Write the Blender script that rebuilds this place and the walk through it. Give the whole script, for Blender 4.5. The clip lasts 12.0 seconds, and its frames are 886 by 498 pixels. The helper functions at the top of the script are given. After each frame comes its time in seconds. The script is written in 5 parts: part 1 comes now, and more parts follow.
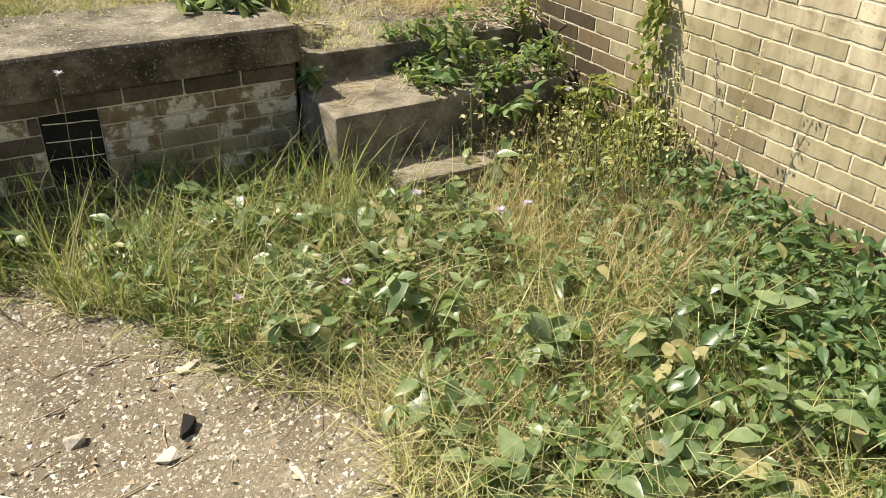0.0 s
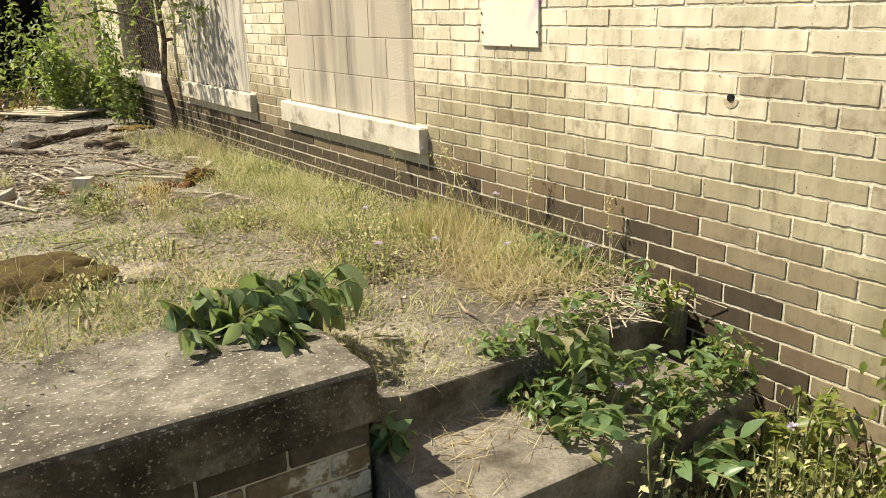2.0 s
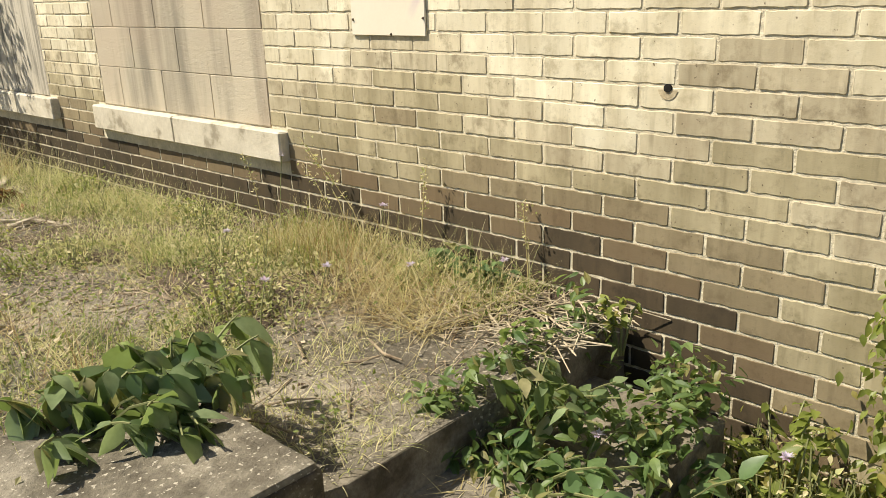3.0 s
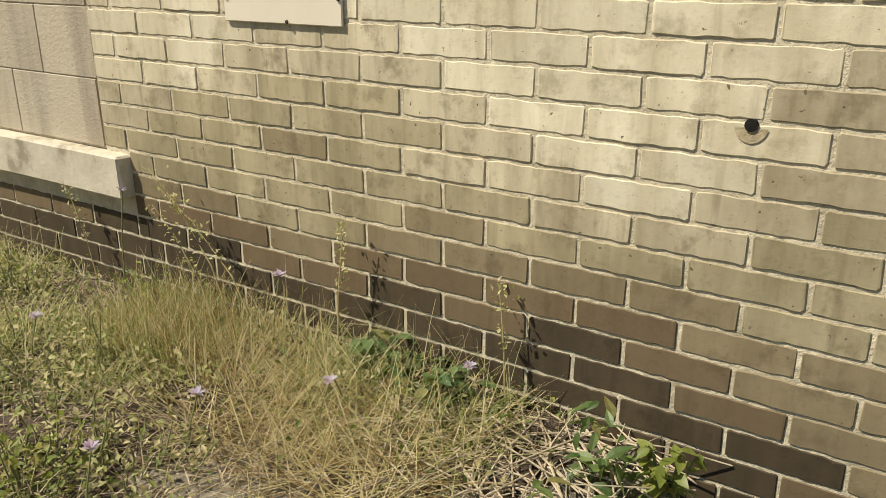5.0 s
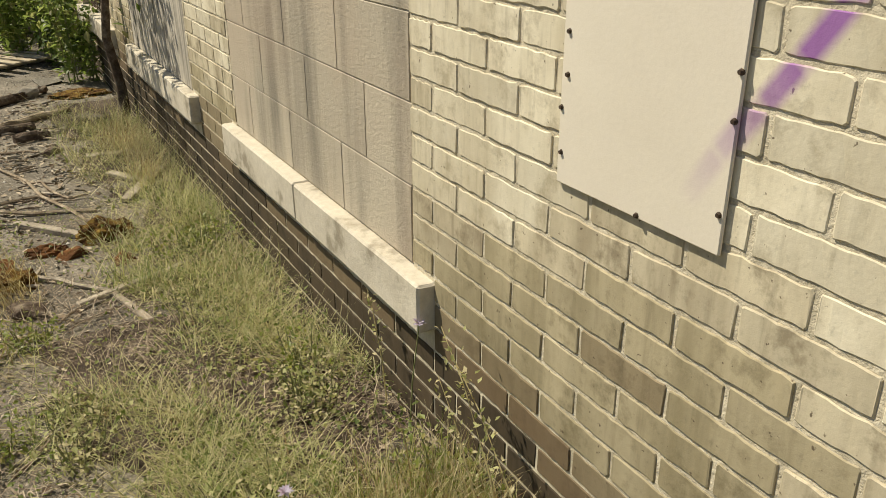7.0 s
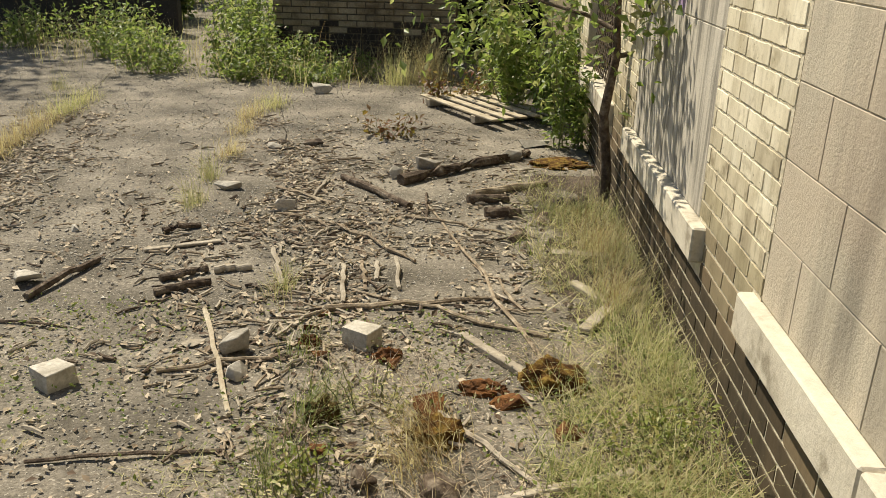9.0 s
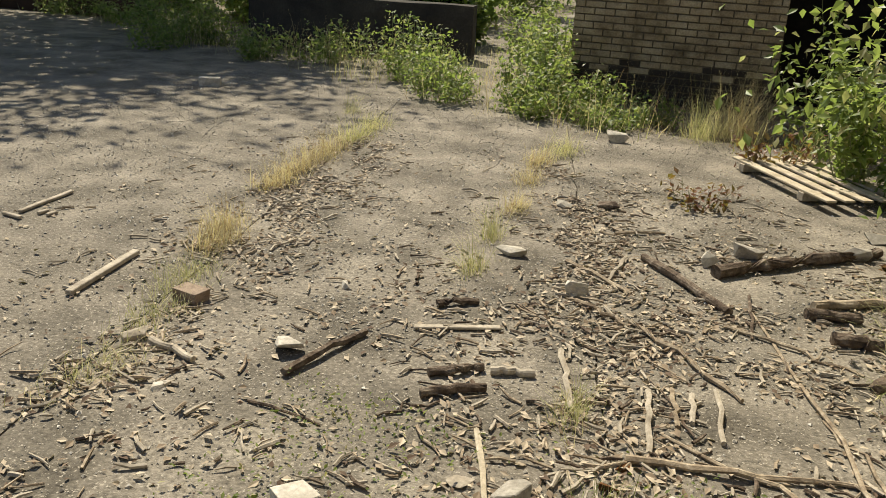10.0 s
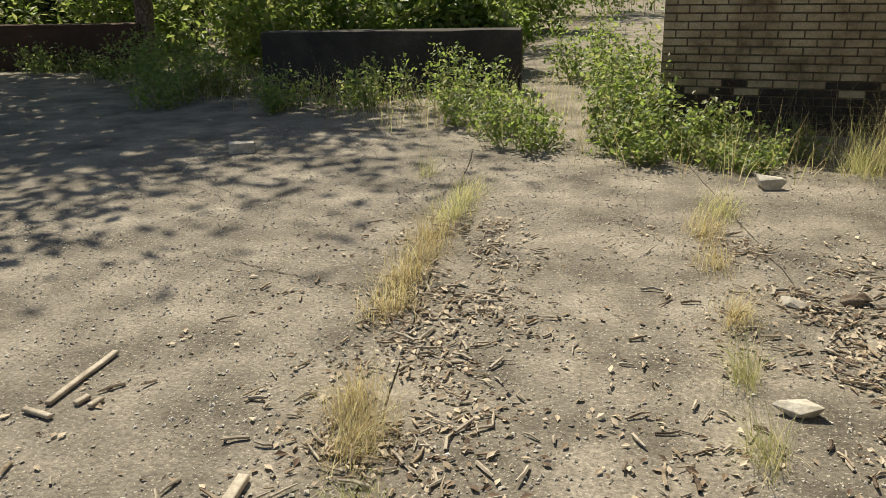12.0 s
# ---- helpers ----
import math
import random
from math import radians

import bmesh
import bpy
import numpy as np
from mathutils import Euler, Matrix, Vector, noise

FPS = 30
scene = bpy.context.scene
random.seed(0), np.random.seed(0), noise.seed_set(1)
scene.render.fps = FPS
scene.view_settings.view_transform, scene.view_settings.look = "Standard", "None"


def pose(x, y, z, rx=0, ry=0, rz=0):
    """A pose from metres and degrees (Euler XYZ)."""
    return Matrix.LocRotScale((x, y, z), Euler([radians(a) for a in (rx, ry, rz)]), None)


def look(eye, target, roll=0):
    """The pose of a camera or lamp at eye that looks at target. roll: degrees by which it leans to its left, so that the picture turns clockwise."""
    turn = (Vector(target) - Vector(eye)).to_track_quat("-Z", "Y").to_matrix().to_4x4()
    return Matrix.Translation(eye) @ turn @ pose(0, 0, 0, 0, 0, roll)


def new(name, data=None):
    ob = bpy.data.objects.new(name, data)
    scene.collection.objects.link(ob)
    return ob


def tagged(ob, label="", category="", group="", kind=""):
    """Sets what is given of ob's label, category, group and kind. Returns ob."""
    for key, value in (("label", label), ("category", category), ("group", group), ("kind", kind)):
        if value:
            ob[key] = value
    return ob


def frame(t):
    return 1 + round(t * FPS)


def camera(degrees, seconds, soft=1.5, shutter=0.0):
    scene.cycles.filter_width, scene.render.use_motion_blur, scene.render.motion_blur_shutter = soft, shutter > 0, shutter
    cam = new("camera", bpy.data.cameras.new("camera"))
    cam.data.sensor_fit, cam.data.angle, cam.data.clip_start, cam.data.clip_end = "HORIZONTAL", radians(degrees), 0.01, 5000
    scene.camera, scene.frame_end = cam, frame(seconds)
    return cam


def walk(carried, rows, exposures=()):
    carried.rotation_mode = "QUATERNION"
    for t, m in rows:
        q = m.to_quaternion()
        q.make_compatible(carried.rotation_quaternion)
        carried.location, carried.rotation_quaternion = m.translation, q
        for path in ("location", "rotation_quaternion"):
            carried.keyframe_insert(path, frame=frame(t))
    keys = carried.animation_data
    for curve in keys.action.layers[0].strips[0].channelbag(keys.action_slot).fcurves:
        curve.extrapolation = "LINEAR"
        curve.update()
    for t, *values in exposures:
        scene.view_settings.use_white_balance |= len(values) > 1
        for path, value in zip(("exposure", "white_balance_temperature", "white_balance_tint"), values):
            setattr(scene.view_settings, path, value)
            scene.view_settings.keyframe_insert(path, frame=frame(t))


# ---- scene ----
cam = camera(56.8, 12.0, soft=0.7)
PATH = [
    (0, (-2.183, -3.465, 1.002), (-1.307, -1.973, 0.0), 1.3),
    (0.5, (-2.091, -3.141, 1.012), (-1.213, -1.603, 0.082), 2.7),
    (1, (-2.005, -2.817, 0.963), (-1.11, -1.178, 0.246), 1.4),
    (1.5, (-1.989, -2.487, 0.977), (-1.045, -0.835, 0.359), 0.3),
    (2, (-1.962, -2.186, 0.994), (-0.913, -0.582, 0.423), -1.6),
    (2.5, (-1.972, -1.932, 1.011), (-0.739, -0.476, 0.412), -2.0),
    (3, (-1.912, -1.688, 0.988), (-0.524, -0.385, 0.375), -2.1),
    (3.2, (-1.865, -1.597, 0.988), (-0.445, -0.333, 0.369), -2.3),
    (4.8, (-1.435, -1.039, 0.961), (0.125, 0.038, 0.322), -0.6),
    (5, (-1.35, -0.989, 0.978), (0.223, 0.045, 0.301), -0.1),
    (5.5, (-1.153, -0.919, 0.963), (0.471, 0.045, 0.305), 2.7),
    (6, (-0.904, -0.834, 1.049), (0.529, 0.349, 0.309), 1.5),
    (6.5, (-0.827, -0.723, 1.179), (0.36, 0.678, 0.386), 0.7),
    (7, (-0.782, -0.52, 1.267), (0.115, 1.077, 0.464), -0.1),
    (7.2, (-0.756, -0.457, 1.302), (0.047, 1.17, 0.459), -1.3),
    (8.8, (-0.697, 0.325, 1.327), (-0.665, 2.182, 0.584), 1.9),
    (9, (-0.739, 0.453, 1.341), (-0.819, 2.317, 0.622), 1.4),
    (9.2, (-0.798, 0.609, 1.351), (-1.009, 2.468, 0.646), 1.6),
    (9.5, (-0.888, 0.812, 1.372), (-1.329, 2.639, 0.687), 1.3),
    (10, (-1.105, 1.127, 1.373), (-1.771, 2.883, 0.685), 3.3),
    (10.5, (-1.355, 1.362, 1.371), (-2.094, 3.086, 0.675), 2.9),
    (11, (-1.604, 1.534, 1.387), (-2.373, 3.235, 0.669), 0.8),
    (11.5, (-2.015, 1.855, 1.389), (-2.802, 3.567, 0.718), 0.5),
    (12, (-2.377, 2.168, 1.386), (-3.027, 3.943, 0.734), -1.3),
]
walk(cam, [(t, look(eye, target, roll)) for t, eye, target, roll in PATH],
     [(0, 1.08), (1, 1.08), (2, 0.92), (3.2, 0.7), (5, 0.3), (7, 0.2), (9, 0.45), (10.5, 0.6), (12, 0.65)])

# ---- light ----
SUN_EL, SUN_AZ = 53.0, 43.0          # azimuth from +y towards -x
world = bpy.data.worlds.new("sky")
scene.world = world
world.use_nodes = True
wn = world.node_tree
sky = wn.nodes.new("ShaderNodeTexSky")
sky.sky_type, sky.sun_disc = "NISHITA", False
sky.sun_elevation, sky.sun_rotation = radians(SUN_EL), radians(-SUN_AZ)
wn.nodes["Background"].inputs[1].default_value = 0.068
wn.links.new(sky.outputs[0], wn.nodes["Background"].inputs[0])
sun = new("sun", bpy.data.lights.new("sun", "SUN"))
sun.data.energy, sun.data.angle, sun.data.color = 5.0, radians(0.6), (1.0, 0.92, 0.75)
se, sa = radians(SUN_EL), radians(SUN_AZ)
SUN_TO = Vector((-math.sin(sa) * math.cos(se), math.cos(sa) * math.cos(se), math.sin(se)))
sun.matrix_world = look(SUN_TO * 30, (0, 0, 0))

# ---- small helpers ----
rng = np.random.default_rng(7)


def part(name, bm, mat, parent=None, label="", smooth=False):
    me = bpy.data.meshes.new(name)
    bm.to_mesh(me)
    bm.free()
    return mesh_part(name, me, mat, parent, label, smooth)


def mesh_part(name, me, mat, parent=None, label="", smooth=False):
    if mat and not me.materials:
        me.materials.append(mat)
    if smooth:
        me.polygons.foreach_set("use_smooth", [True] * len(me.polygons))
    ob = new(name, me)
    if parent:
        ob.parent = parent
    if label:
        ob["label"] = label
    return ob


def np_mesh(name, verts, faces):
    """Mesh from an (n,3) array and a list of (m,k) face arrays."""
    me = bpy.data.meshes.new(name)
    faces = [f for f in (faces if isinstance(faces, list) else [faces]) if len(f)]
    me.vertices.add(len(verts))
    me.vertices.foreach_set("co", np.asarray(verts, dtype=np.float32).ravel())
    loops = np.concatenate([f.ravel() for f in faces])
    sizes = np.concatenate([np.full(len(f), f.shape[1]) for f in faces])
    starts = np.concatenate([[0], np.cumsum(sizes)[:-1]])
    me.loops.add(len(loops))
    me.loops.foreach_set("vertex_index", loops.astype(np.int32))
    me.polygons.add(len(sizes))
    me.polygons.foreach_set("loop_start", starts.astype(np.int32))
    me.update(calc_edges=True)
    me.validate()
    me.polygons.foreach_set("use_smooth", [False] * len(me.polygons))
    return me


def empty(name, m, label, category, group="", kind=""):
    ob = new(name)
    ob.matrix_world = m
    return tagged(ob, label, category, group, kind)


def box(x0, x1, y0, y1, z0, z1, bev=0.0, seg=1, rough=0.0, cuts=0):
    bm = bmesh.new()
    bmesh.ops.create_cube(bm, size=1)
    for v in bm.verts:
        v.co = Vector(((x0 + x1) / 2 + v.co.x * (x1 - x0), (y0 + y1) / 2 + v.co.y * (y1 - y0), (z0 + z1) / 2 + v.co.z * (z1 - z0)))
    if bev:
        bmesh.ops.bevel(bm, geom=bm.edges[:], offset=bev, segments=seg, affect="EDGES", profile=0.6)
    if cuts:
        bmesh.ops.subdivide_edges(bm, edges=[e for e in bm.edges if e.calc_length() > 0.12], cuts=cuts, use_grid_fill=True)
    if rough:
        for v in bm.verts:
            v.co += Vector(noise.noise_vector(v.co * 9.0)) * rough + Vector(noise.noise_vector(v.co * 31.0)) * rough * 0.5
    return bm


# ---- materials ----
def material(name, rough=0.85, spec=0.3):
    m = bpy.data.materials.new(name)
    m.use_nodes = True
    b = m.node_tree.nodes["Principled BSDF"]
    b.inputs["Roughness"].default_value = rough
    b.inputs["Specular IOR Level"].default_value = spec
    return m, m.node_tree, b


def N(nt, kind, **values):
    n = nt.nodes.new(kind)
    for k, v in values.items():
        n.inputs[k.replace("_", " ")].default_value = v
    return n


def coords(nt):
    return nt.nodes.new("ShaderNodeNewGeometry").outputs["Position"]


def tex(nt, scale, detail=4.0, rough=0.55, vec=None, stretch=None, distort=0.0):
    n = N(nt, "ShaderNodeTexNoise", Scale=scale, Detail=detail, Roughness=rough, Distortion=distort)
    v = vec or coords(nt)
    if stretch:
        mp = N(nt, "ShaderNodeMapping", Scale=stretch)
        nt.links.new(v, mp.inputs["Vector"])
        v = mp.outputs[0]
    nt.links.new(v, n.inputs["Vector"])
    return n.outputs["Fac"]


def ramp(nt, fac, lo, hi, a=0.0, b=1.0):
    n = N(nt, "ShaderNodeMapRange")
    n.inputs["From Min"].default_value, n.inputs["From Max"].default_value = lo, hi
    n.inputs["To Min"].default_value, n.inputs["To Max"].default_value = a, b
    nt.links.new(fac, n.inputs["Value"])
    return n.outputs[0]


def mixc(nt, fac, a, b, mode="MIX"):
    n = nt.nodes.new("ShaderNodeMix")
    n.data_type, n.blend_type = "RGBA", mode
    if isinstance(fac, (int, float)):
        n.inputs[0].default_value = fac
    else:
        nt.links.new(fac, n.inputs[0])
    for i, c in ((6, a), (7, b)):
        if isinstance(c, tuple):
            n.inputs[i].default_value = (*c[:3], 1)
        else:
            nt.links.new(c, n.inputs[i])
    return n.outputs[2]


def math2(nt, op, a, b=0.5):
    n = nt.nodes.new("ShaderNodeMath")
    n.operation = op
    for i, c in enumerate((a, b)):
        if isinstance(c, (int, float)):
            n.inputs[i].default_value = c
        else:
            nt.links.new(c, n.inputs[i])
    return n.outputs[0]


def bump(nt, bsdf, fac, strength=0.4, dist=0.01):
    n = N(nt, "ShaderNodeBump", Strength=strength, Distance=dist)
    nt.links.new(fac, n.inputs["Height"])
    nt.links.new(n.outputs[0], bsdf.inputs["Normal"])


def ramps(nt, fac, stops):
    n = nt.nodes.new("ShaderNodeValToRGB")
    el = n.color_ramp.elements
    while len(el) < len(stops):
        el.new(0.5)
    for e, (p, c) in zip(el, stops):
        e.position, e.color = p, (*c, 1)
    nt.links.new(fac, n.inputs[0])
    return n.outputs[0]


def random_of(nt, island):
    if island:
        return nt.nodes.new("ShaderNodeNewGeometry").outputs["Random Per Island"]
    return nt.nodes.new("ShaderNodeObjectInfo").outputs["Random"]


def spray(nt, col, points, width, paint):
    """A soft streak of spray paint along a chain of wall points (y, z)."""
    sep = nt.nodes.new("ShaderNodeSeparateXYZ")
    nt.links.new(coords(nt), sep.inputs[0])
    out = None
    for (y0, z0, w0), (y1, z1, w1) in zip(points, points[1:]):
        ln = math.hypot(y1 - y0, z1 - z0)
        uy, uz = (y1 - y0) / ln, (z1 - z0) / ln
        dy, dz = math2(nt, "SUBTRACT", sep.outputs[1], y0), math2(nt, "SUBTRACT", sep.outputs[2], z0)
        al = math2(nt, "ADD", math2(nt, "MULTIPLY", dy, uy), math2(nt, "MULTIPLY", dz, uz))
        ac = math2(nt, "ABSOLUTE", math2(nt, "SUBTRACT", math2(nt, "MULTIPLY", dy, uz), math2(nt, "MULTIPLY", dz, uy)))
        f = math2(nt, "MULTIPLY", ramp(nt, ac, width, width * 0.35), math2(nt, "MULTIPLY", ramp(nt, al, -0.01, 0.01), ramp(nt, al, ln + 0.01, ln - 0.01)))
        f = math2(nt, "MULTIPLY", f, ramp(nt, al, 0, ln, w0, w1))
        out = f if out is None else math2(nt, "MAXIMUM", out, f)
    return mixc(nt, out, col, paint)


PURPLE = [(0.205, 0.895, 0.05), (0.162, 0.968, 0.3), (0.114, 1.036, 0.65), (0.072, 1.095, 0.9), (0.025, 1.165, 0.9), (-0.03, 1.25, 0.9)]


def brick_material(name, tint, dirt, island=False, paint=True):
    m, nt, b = material(name, 0.78, 0.25)
    r = random_of(nt, island)
    base = mixc(nt, r, tuple(c * 0.86 for c in tint), tuple(min(1, c * 1.08) for c in tint))
    big = ramp(nt, tex(nt, 2.0, 6, 0.65), 0.42, 0.62)
    drip = ramp(nt, tex(nt, 9, 5, 0.6, stretch=(1, 1, 0.16)), 0.42, 0.72)
    col = mixc(nt, math2(nt, "MULTIPLY", big, 0.5), base, dirt)
    col = mixc(nt, math2(nt, "MULTIPLY", drip, 0.7), col, dirt)
    streak = ramp(nt, tex(nt, 30, 4, 0.6, stretch=(1, 1, 0.12)), 0.55, 0.7)
    col = mixc(nt, math2(nt, "MULTIPLY", streak, 0.4), col, tuple(c * 0.7 for c in dirt))
    blot = ramp(nt, tex(nt, 11, 6, 0.7), 0.52, 0.66)
    col = mixc(nt, math2(nt, "MULTIPLY", blot, 0.65), col, tuple(c * 0.8 for c in dirt))
    grit = ramp(nt, tex(nt, 60, 5, 0.7), 0.56, 0.74)
    col = mixc(nt, math2(nt, "MULTIPLY", grit, 0.35), col, tuple(c * 0.35 for c in tint))
    chip = ramp(nt, tex(nt, 70, 3, 0.6), 0.68, 0.72)
    col = mixc(nt, math2(nt, "MULTIPLY", chip, 0.85), col, (0.10, 0.07, 0.045))
    if paint:
        col = spray(nt, col, PURPLE, 0.022, (0.28, 0.10, 0.36))
    nt.links.new(col, b.inputs["Base Color"])
    bump(nt, b, math2(nt, "ADD", tex(nt, 90, 5, 0.7), math2(nt, "MULTIPLY", tex(nt, 18, 3), 0.5)), 0.24, 0.003)
    return m


CREAM, TAN, OLIVE, UMBER, BROWN, DARK = (0.76, 0.69, 0.52), (0.62, 0.545, 0.385), (0.45, 0.385, 0.25), (0.29, 0.235, 0.145), (0.17, 0.128, 0.076), (0.088, 0.064, 0.038)
TINTS = {"cream": (CREAM, (0.42, 0.35, 0.22)), "tan": (TAN, (0.22, 0.17, 0.10)), "olive": (OLIVE, (0.20, 0.165, 0.09)), "umber": (UMBER, (0.17, 0.13, 0.075)), "brown": (BROWN, (0.15, 0.105, 0.06)), "dark": (DARK, (0.045, 0.035, 0.022))}
BRICK = {k: brick_material("painted_brick_" + k, *v) for k, v in TINTS.items()}
BRICK_JOINED = {k: brick_material("painted_brick_joined_" + k, *v, island=True) for k, v in TINTS.items()}


def plain(name, stops, scale=6.0, fine=70.0, rough=0.9, relief=0.5, dist=0.006, speck=None, stretch=None, grain=0.5):
    """Colour from a large noise ramp, broken by a fine grain, with relief."""
    m, nt, b = material(name, rough, 0.2)
    big = tex(nt, scale, 6, 0.62, stretch=stretch)
    col = ramps(nt, big, stops)
    f = tex(nt, fine, 5, 0.7, stretch=stretch)
    col = mixc(nt, ramp(nt, f, 0.35, 0.7, 0.0, grain), col, tuple(c * 0.45 for c in stops[0][1]))
    if speck:
        col = mixc(nt, ramp(nt, tex(nt, fine * 1.7, 2, 0.5), 0.62, 0.68), col, speck)
    nt.links.new(col, b.inputs["Base Color"])
    bump(nt, b, math2(nt, "ADD", f, math2(nt, "MULTIPLY", big, 0.8)), relief, dist)
    return m


MORTAR = plain("painted_mortar", [(0.3, (0.46, 0.40, 0.28)), (0.6, (0.72, 0.64, 0.48))], 9, 60, relief=0.9, grain=0.35)
CONCRETE = plain("weathered_concrete", [(0.30, (0.10, 0.086, 0.065)), (0.43, (0.19, 0.166, 0.128)), (0.55, (0.285, 0.248, 0.193)), (0.7, (0.42, 0.37, 0.29))], 2.3, 55, 0.95, 1.0, 0.010, (0.40, 0.355, 0.28), grain=0.75)
# moss tones, also darkened to carry the shade on the cap's front
CAP = plain("mossy_shaded_concrete", [(0.32, (0.04, 0.031, 0.02)), (0.5, (0.10, 0.08, 0.054)), (0.68, (0.23, 0.195, 0.14))], 8, 75, 0.95, 0.9, 0.008, (0.26, 0.225, 0.165))
# paler mix that puts the sun on the cap's top into colour
LITTOP = plain("sunlit_pale_concrete", [(0.32, (0.075, 0.063, 0.046)), (0.5, (0.17, 0.148, 0.112)), (0.68, (0.32, 0.283, 0.22))], 7, 60, 0.95, 0.9, 0.008, (0.4, 0.36, 0.29))
STEPM = plain("step_concrete", [(0.35, (0.085, 0.07, 0.05)), (0.62, (0.28, 0.245, 0.19))], 7, 80, 0.95, 0.7)
# far low walls: the shade on their fronts is mixed into both colours
DARKCON = plain("shade_black_concrete", [(0.3, (0.035, 0.032, 0.028)), (0.6, (0.075, 0.065, 0.052)), (0.75, (0.12, 0.105, 0.085))], 2.2, 50, 0.9, 0.6)
BROWNSHADE = plain("shade_brown_concrete", [(0.3, (0.05, 0.03, 0.02)), (0.65, (0.10, 0.055, 0.035))], 2.5, 50, 0.9, 0.6)
SOIL = plain("dry_soil", [(0.3, (0.12, 0.095, 0.065)), (0.5, (0.21, 0.175, 0.125)), (0.7, (0.32, 0.275, 0.2))], 3.0, 60, 1.0, 1.0, 0.012, (0.42, 0.38, 0.3))
SILLM = plain("white_painted_sill", [(0.35, (0.34, 0.295, 0.22)), (0.46, (0.58, 0.52, 0.41)), (0.7, (0.68, 0.62, 0.50))], 7, 60, 0.8, 0.4, grain=0.2)
WHITE = plain("white_painted_board", [(0.3, (0.70, 0.63, 0.51)), (0.6, (0.78, 0.71, 0.58))], 2, 120, 0.7, 0.08, grain=0.06)


def block_material():
    m, nt, b = material("painted_concrete_block", 0.8, 0.2)
    r = random_of(nt, False)
    col = mixc(nt, r, (0.46, 0.40, 0.305), (0.53, 0.465, 0.355))
    drip = ramp(nt, tex(nt, 6, 5, 0.6, stretch=(1, 1, 0.10)), 0.47, 0.68)
    col = mixc(nt, math2(nt, "MULTIPLY", drip, 0.85), col, (0.23, 0.205, 0.16))
    pink = ramp(nt, tex(nt, 1.6, 3), 0.5, 0.68)
    col = mixc(nt, math2(nt, "MULTIPLY", pink, 0.28), col, (0.44, 0.33, 0.24))
    nt.links.new(col, b.inputs["Base Color"])
    bump(nt, b, tex(nt, 75, 4, 0.75), 0.55, 0.006)
    return m


BLOCK = block_material()


def streaked_material():
    m, nt, b = material("streaked_white_render", 0.85, 0.2)
    col = mixc(nt, tex(nt, 3, 5), (0.60, 0.55, 0.46), (0.44, 0.39, 0.31))
    drip = ramp(nt, tex(nt, 14, 6, 0.65, stretch=(1, 1, 0.07)), 0.46, 0.6)
    col = mixc(nt, math2(nt, "MULTIPLY", drip, 0.8), col, (0.13, 0.12, 0.10))
    col = spray(nt, col, [(3.62, 1.5, 0.9), (3.68, 1.25, 0.9), (3.72, 1.08, 0.5)], 0.08, (0.24, 0.12, 0.40))
    nt.links.new(col, b.inputs["Base Color"])
    bump(nt, b, tex(nt, 60, 4, 0.7), 0.4, 0.005)
    return m


STREAKED = streaked_material()
b_nt = WHITE.node_tree
b_in = b_nt.nodes["Principled BSDF"].inputs["Base Color"]
b_nt.links.new(spray(b_nt, b_in.links[0].from_socket, PURPLE, 0.022, (0.28, 0.10, 0.36)), b_in)
# near-black for cracks and scrap, and as painted shade in openings and on far walls
BLACK = plain("flat_black_and_shade", [(0.3, (0.012, 0.011, 0.010)), (0.7, (0.03, 0.026, 0.02))], 8, 60)
WOOD = plain("grey_weathered_wood", [(0.3, (0.27, 0.225, 0.165)), (0.7, (0.56, 0.49, 0.38))], 9, 60, 0.85, 0.5, 0.004)
WOODPALE = plain("pale_lumber", [(0.3, (0.36, 0.29, 0.19)), (0.7, (0.62, 0.54, 0.40))], 9, 60, 0.8, 0.4, 0.004)
BARK = plain("dark_bark", [(0.3, (0.06, 0.042, 0.03)), (0.5, (0.15, 0.11, 0.078)), (0.7, (0.33, 0.27, 0.2))], 22, 60, 0.95, 1.0, 0.01)
TWIG = plain("dry_twig", [(0.3, (0.16, 0.115, 0.075)), (0.5, (0.36, 0.285, 0.195)), (0.7, (0.56, 0.47, 0.34))], 18, 90, 0.9, 0.6)
ROT = plain("rotten_orange_wood", [(0.3, (0.07, 0.03, 0.014)), (0.65, (0.25, 0.11, 0.035))], 14, 60, 0.95, 1.0, 0.01)
STONE = plain("broken_block_grey", [(0.3, (0.26, 0.23, 0.18)), (0.6, (0.45, 0.41, 0.34))], 12, 80, 0.9, 0.7)
CHALK = plain("pale_broken_stone", [(0.3, (0.36, 0.32, 0.25)), (0.5, (0.54, 0.49, 0.40)), (0.65, (0.66, 0.61, 0.52))], 14, 70, 0.9, 0.5)
MOSS = plain("brown_green_moss", [(0.3, (0.05, 0.03, 0.012)), (0.55, (0.12, 0.085, 0.025)), (0.75, (0.19, 0.17, 0.04))], 16, 120, 1.0, 1.0, 0.01)


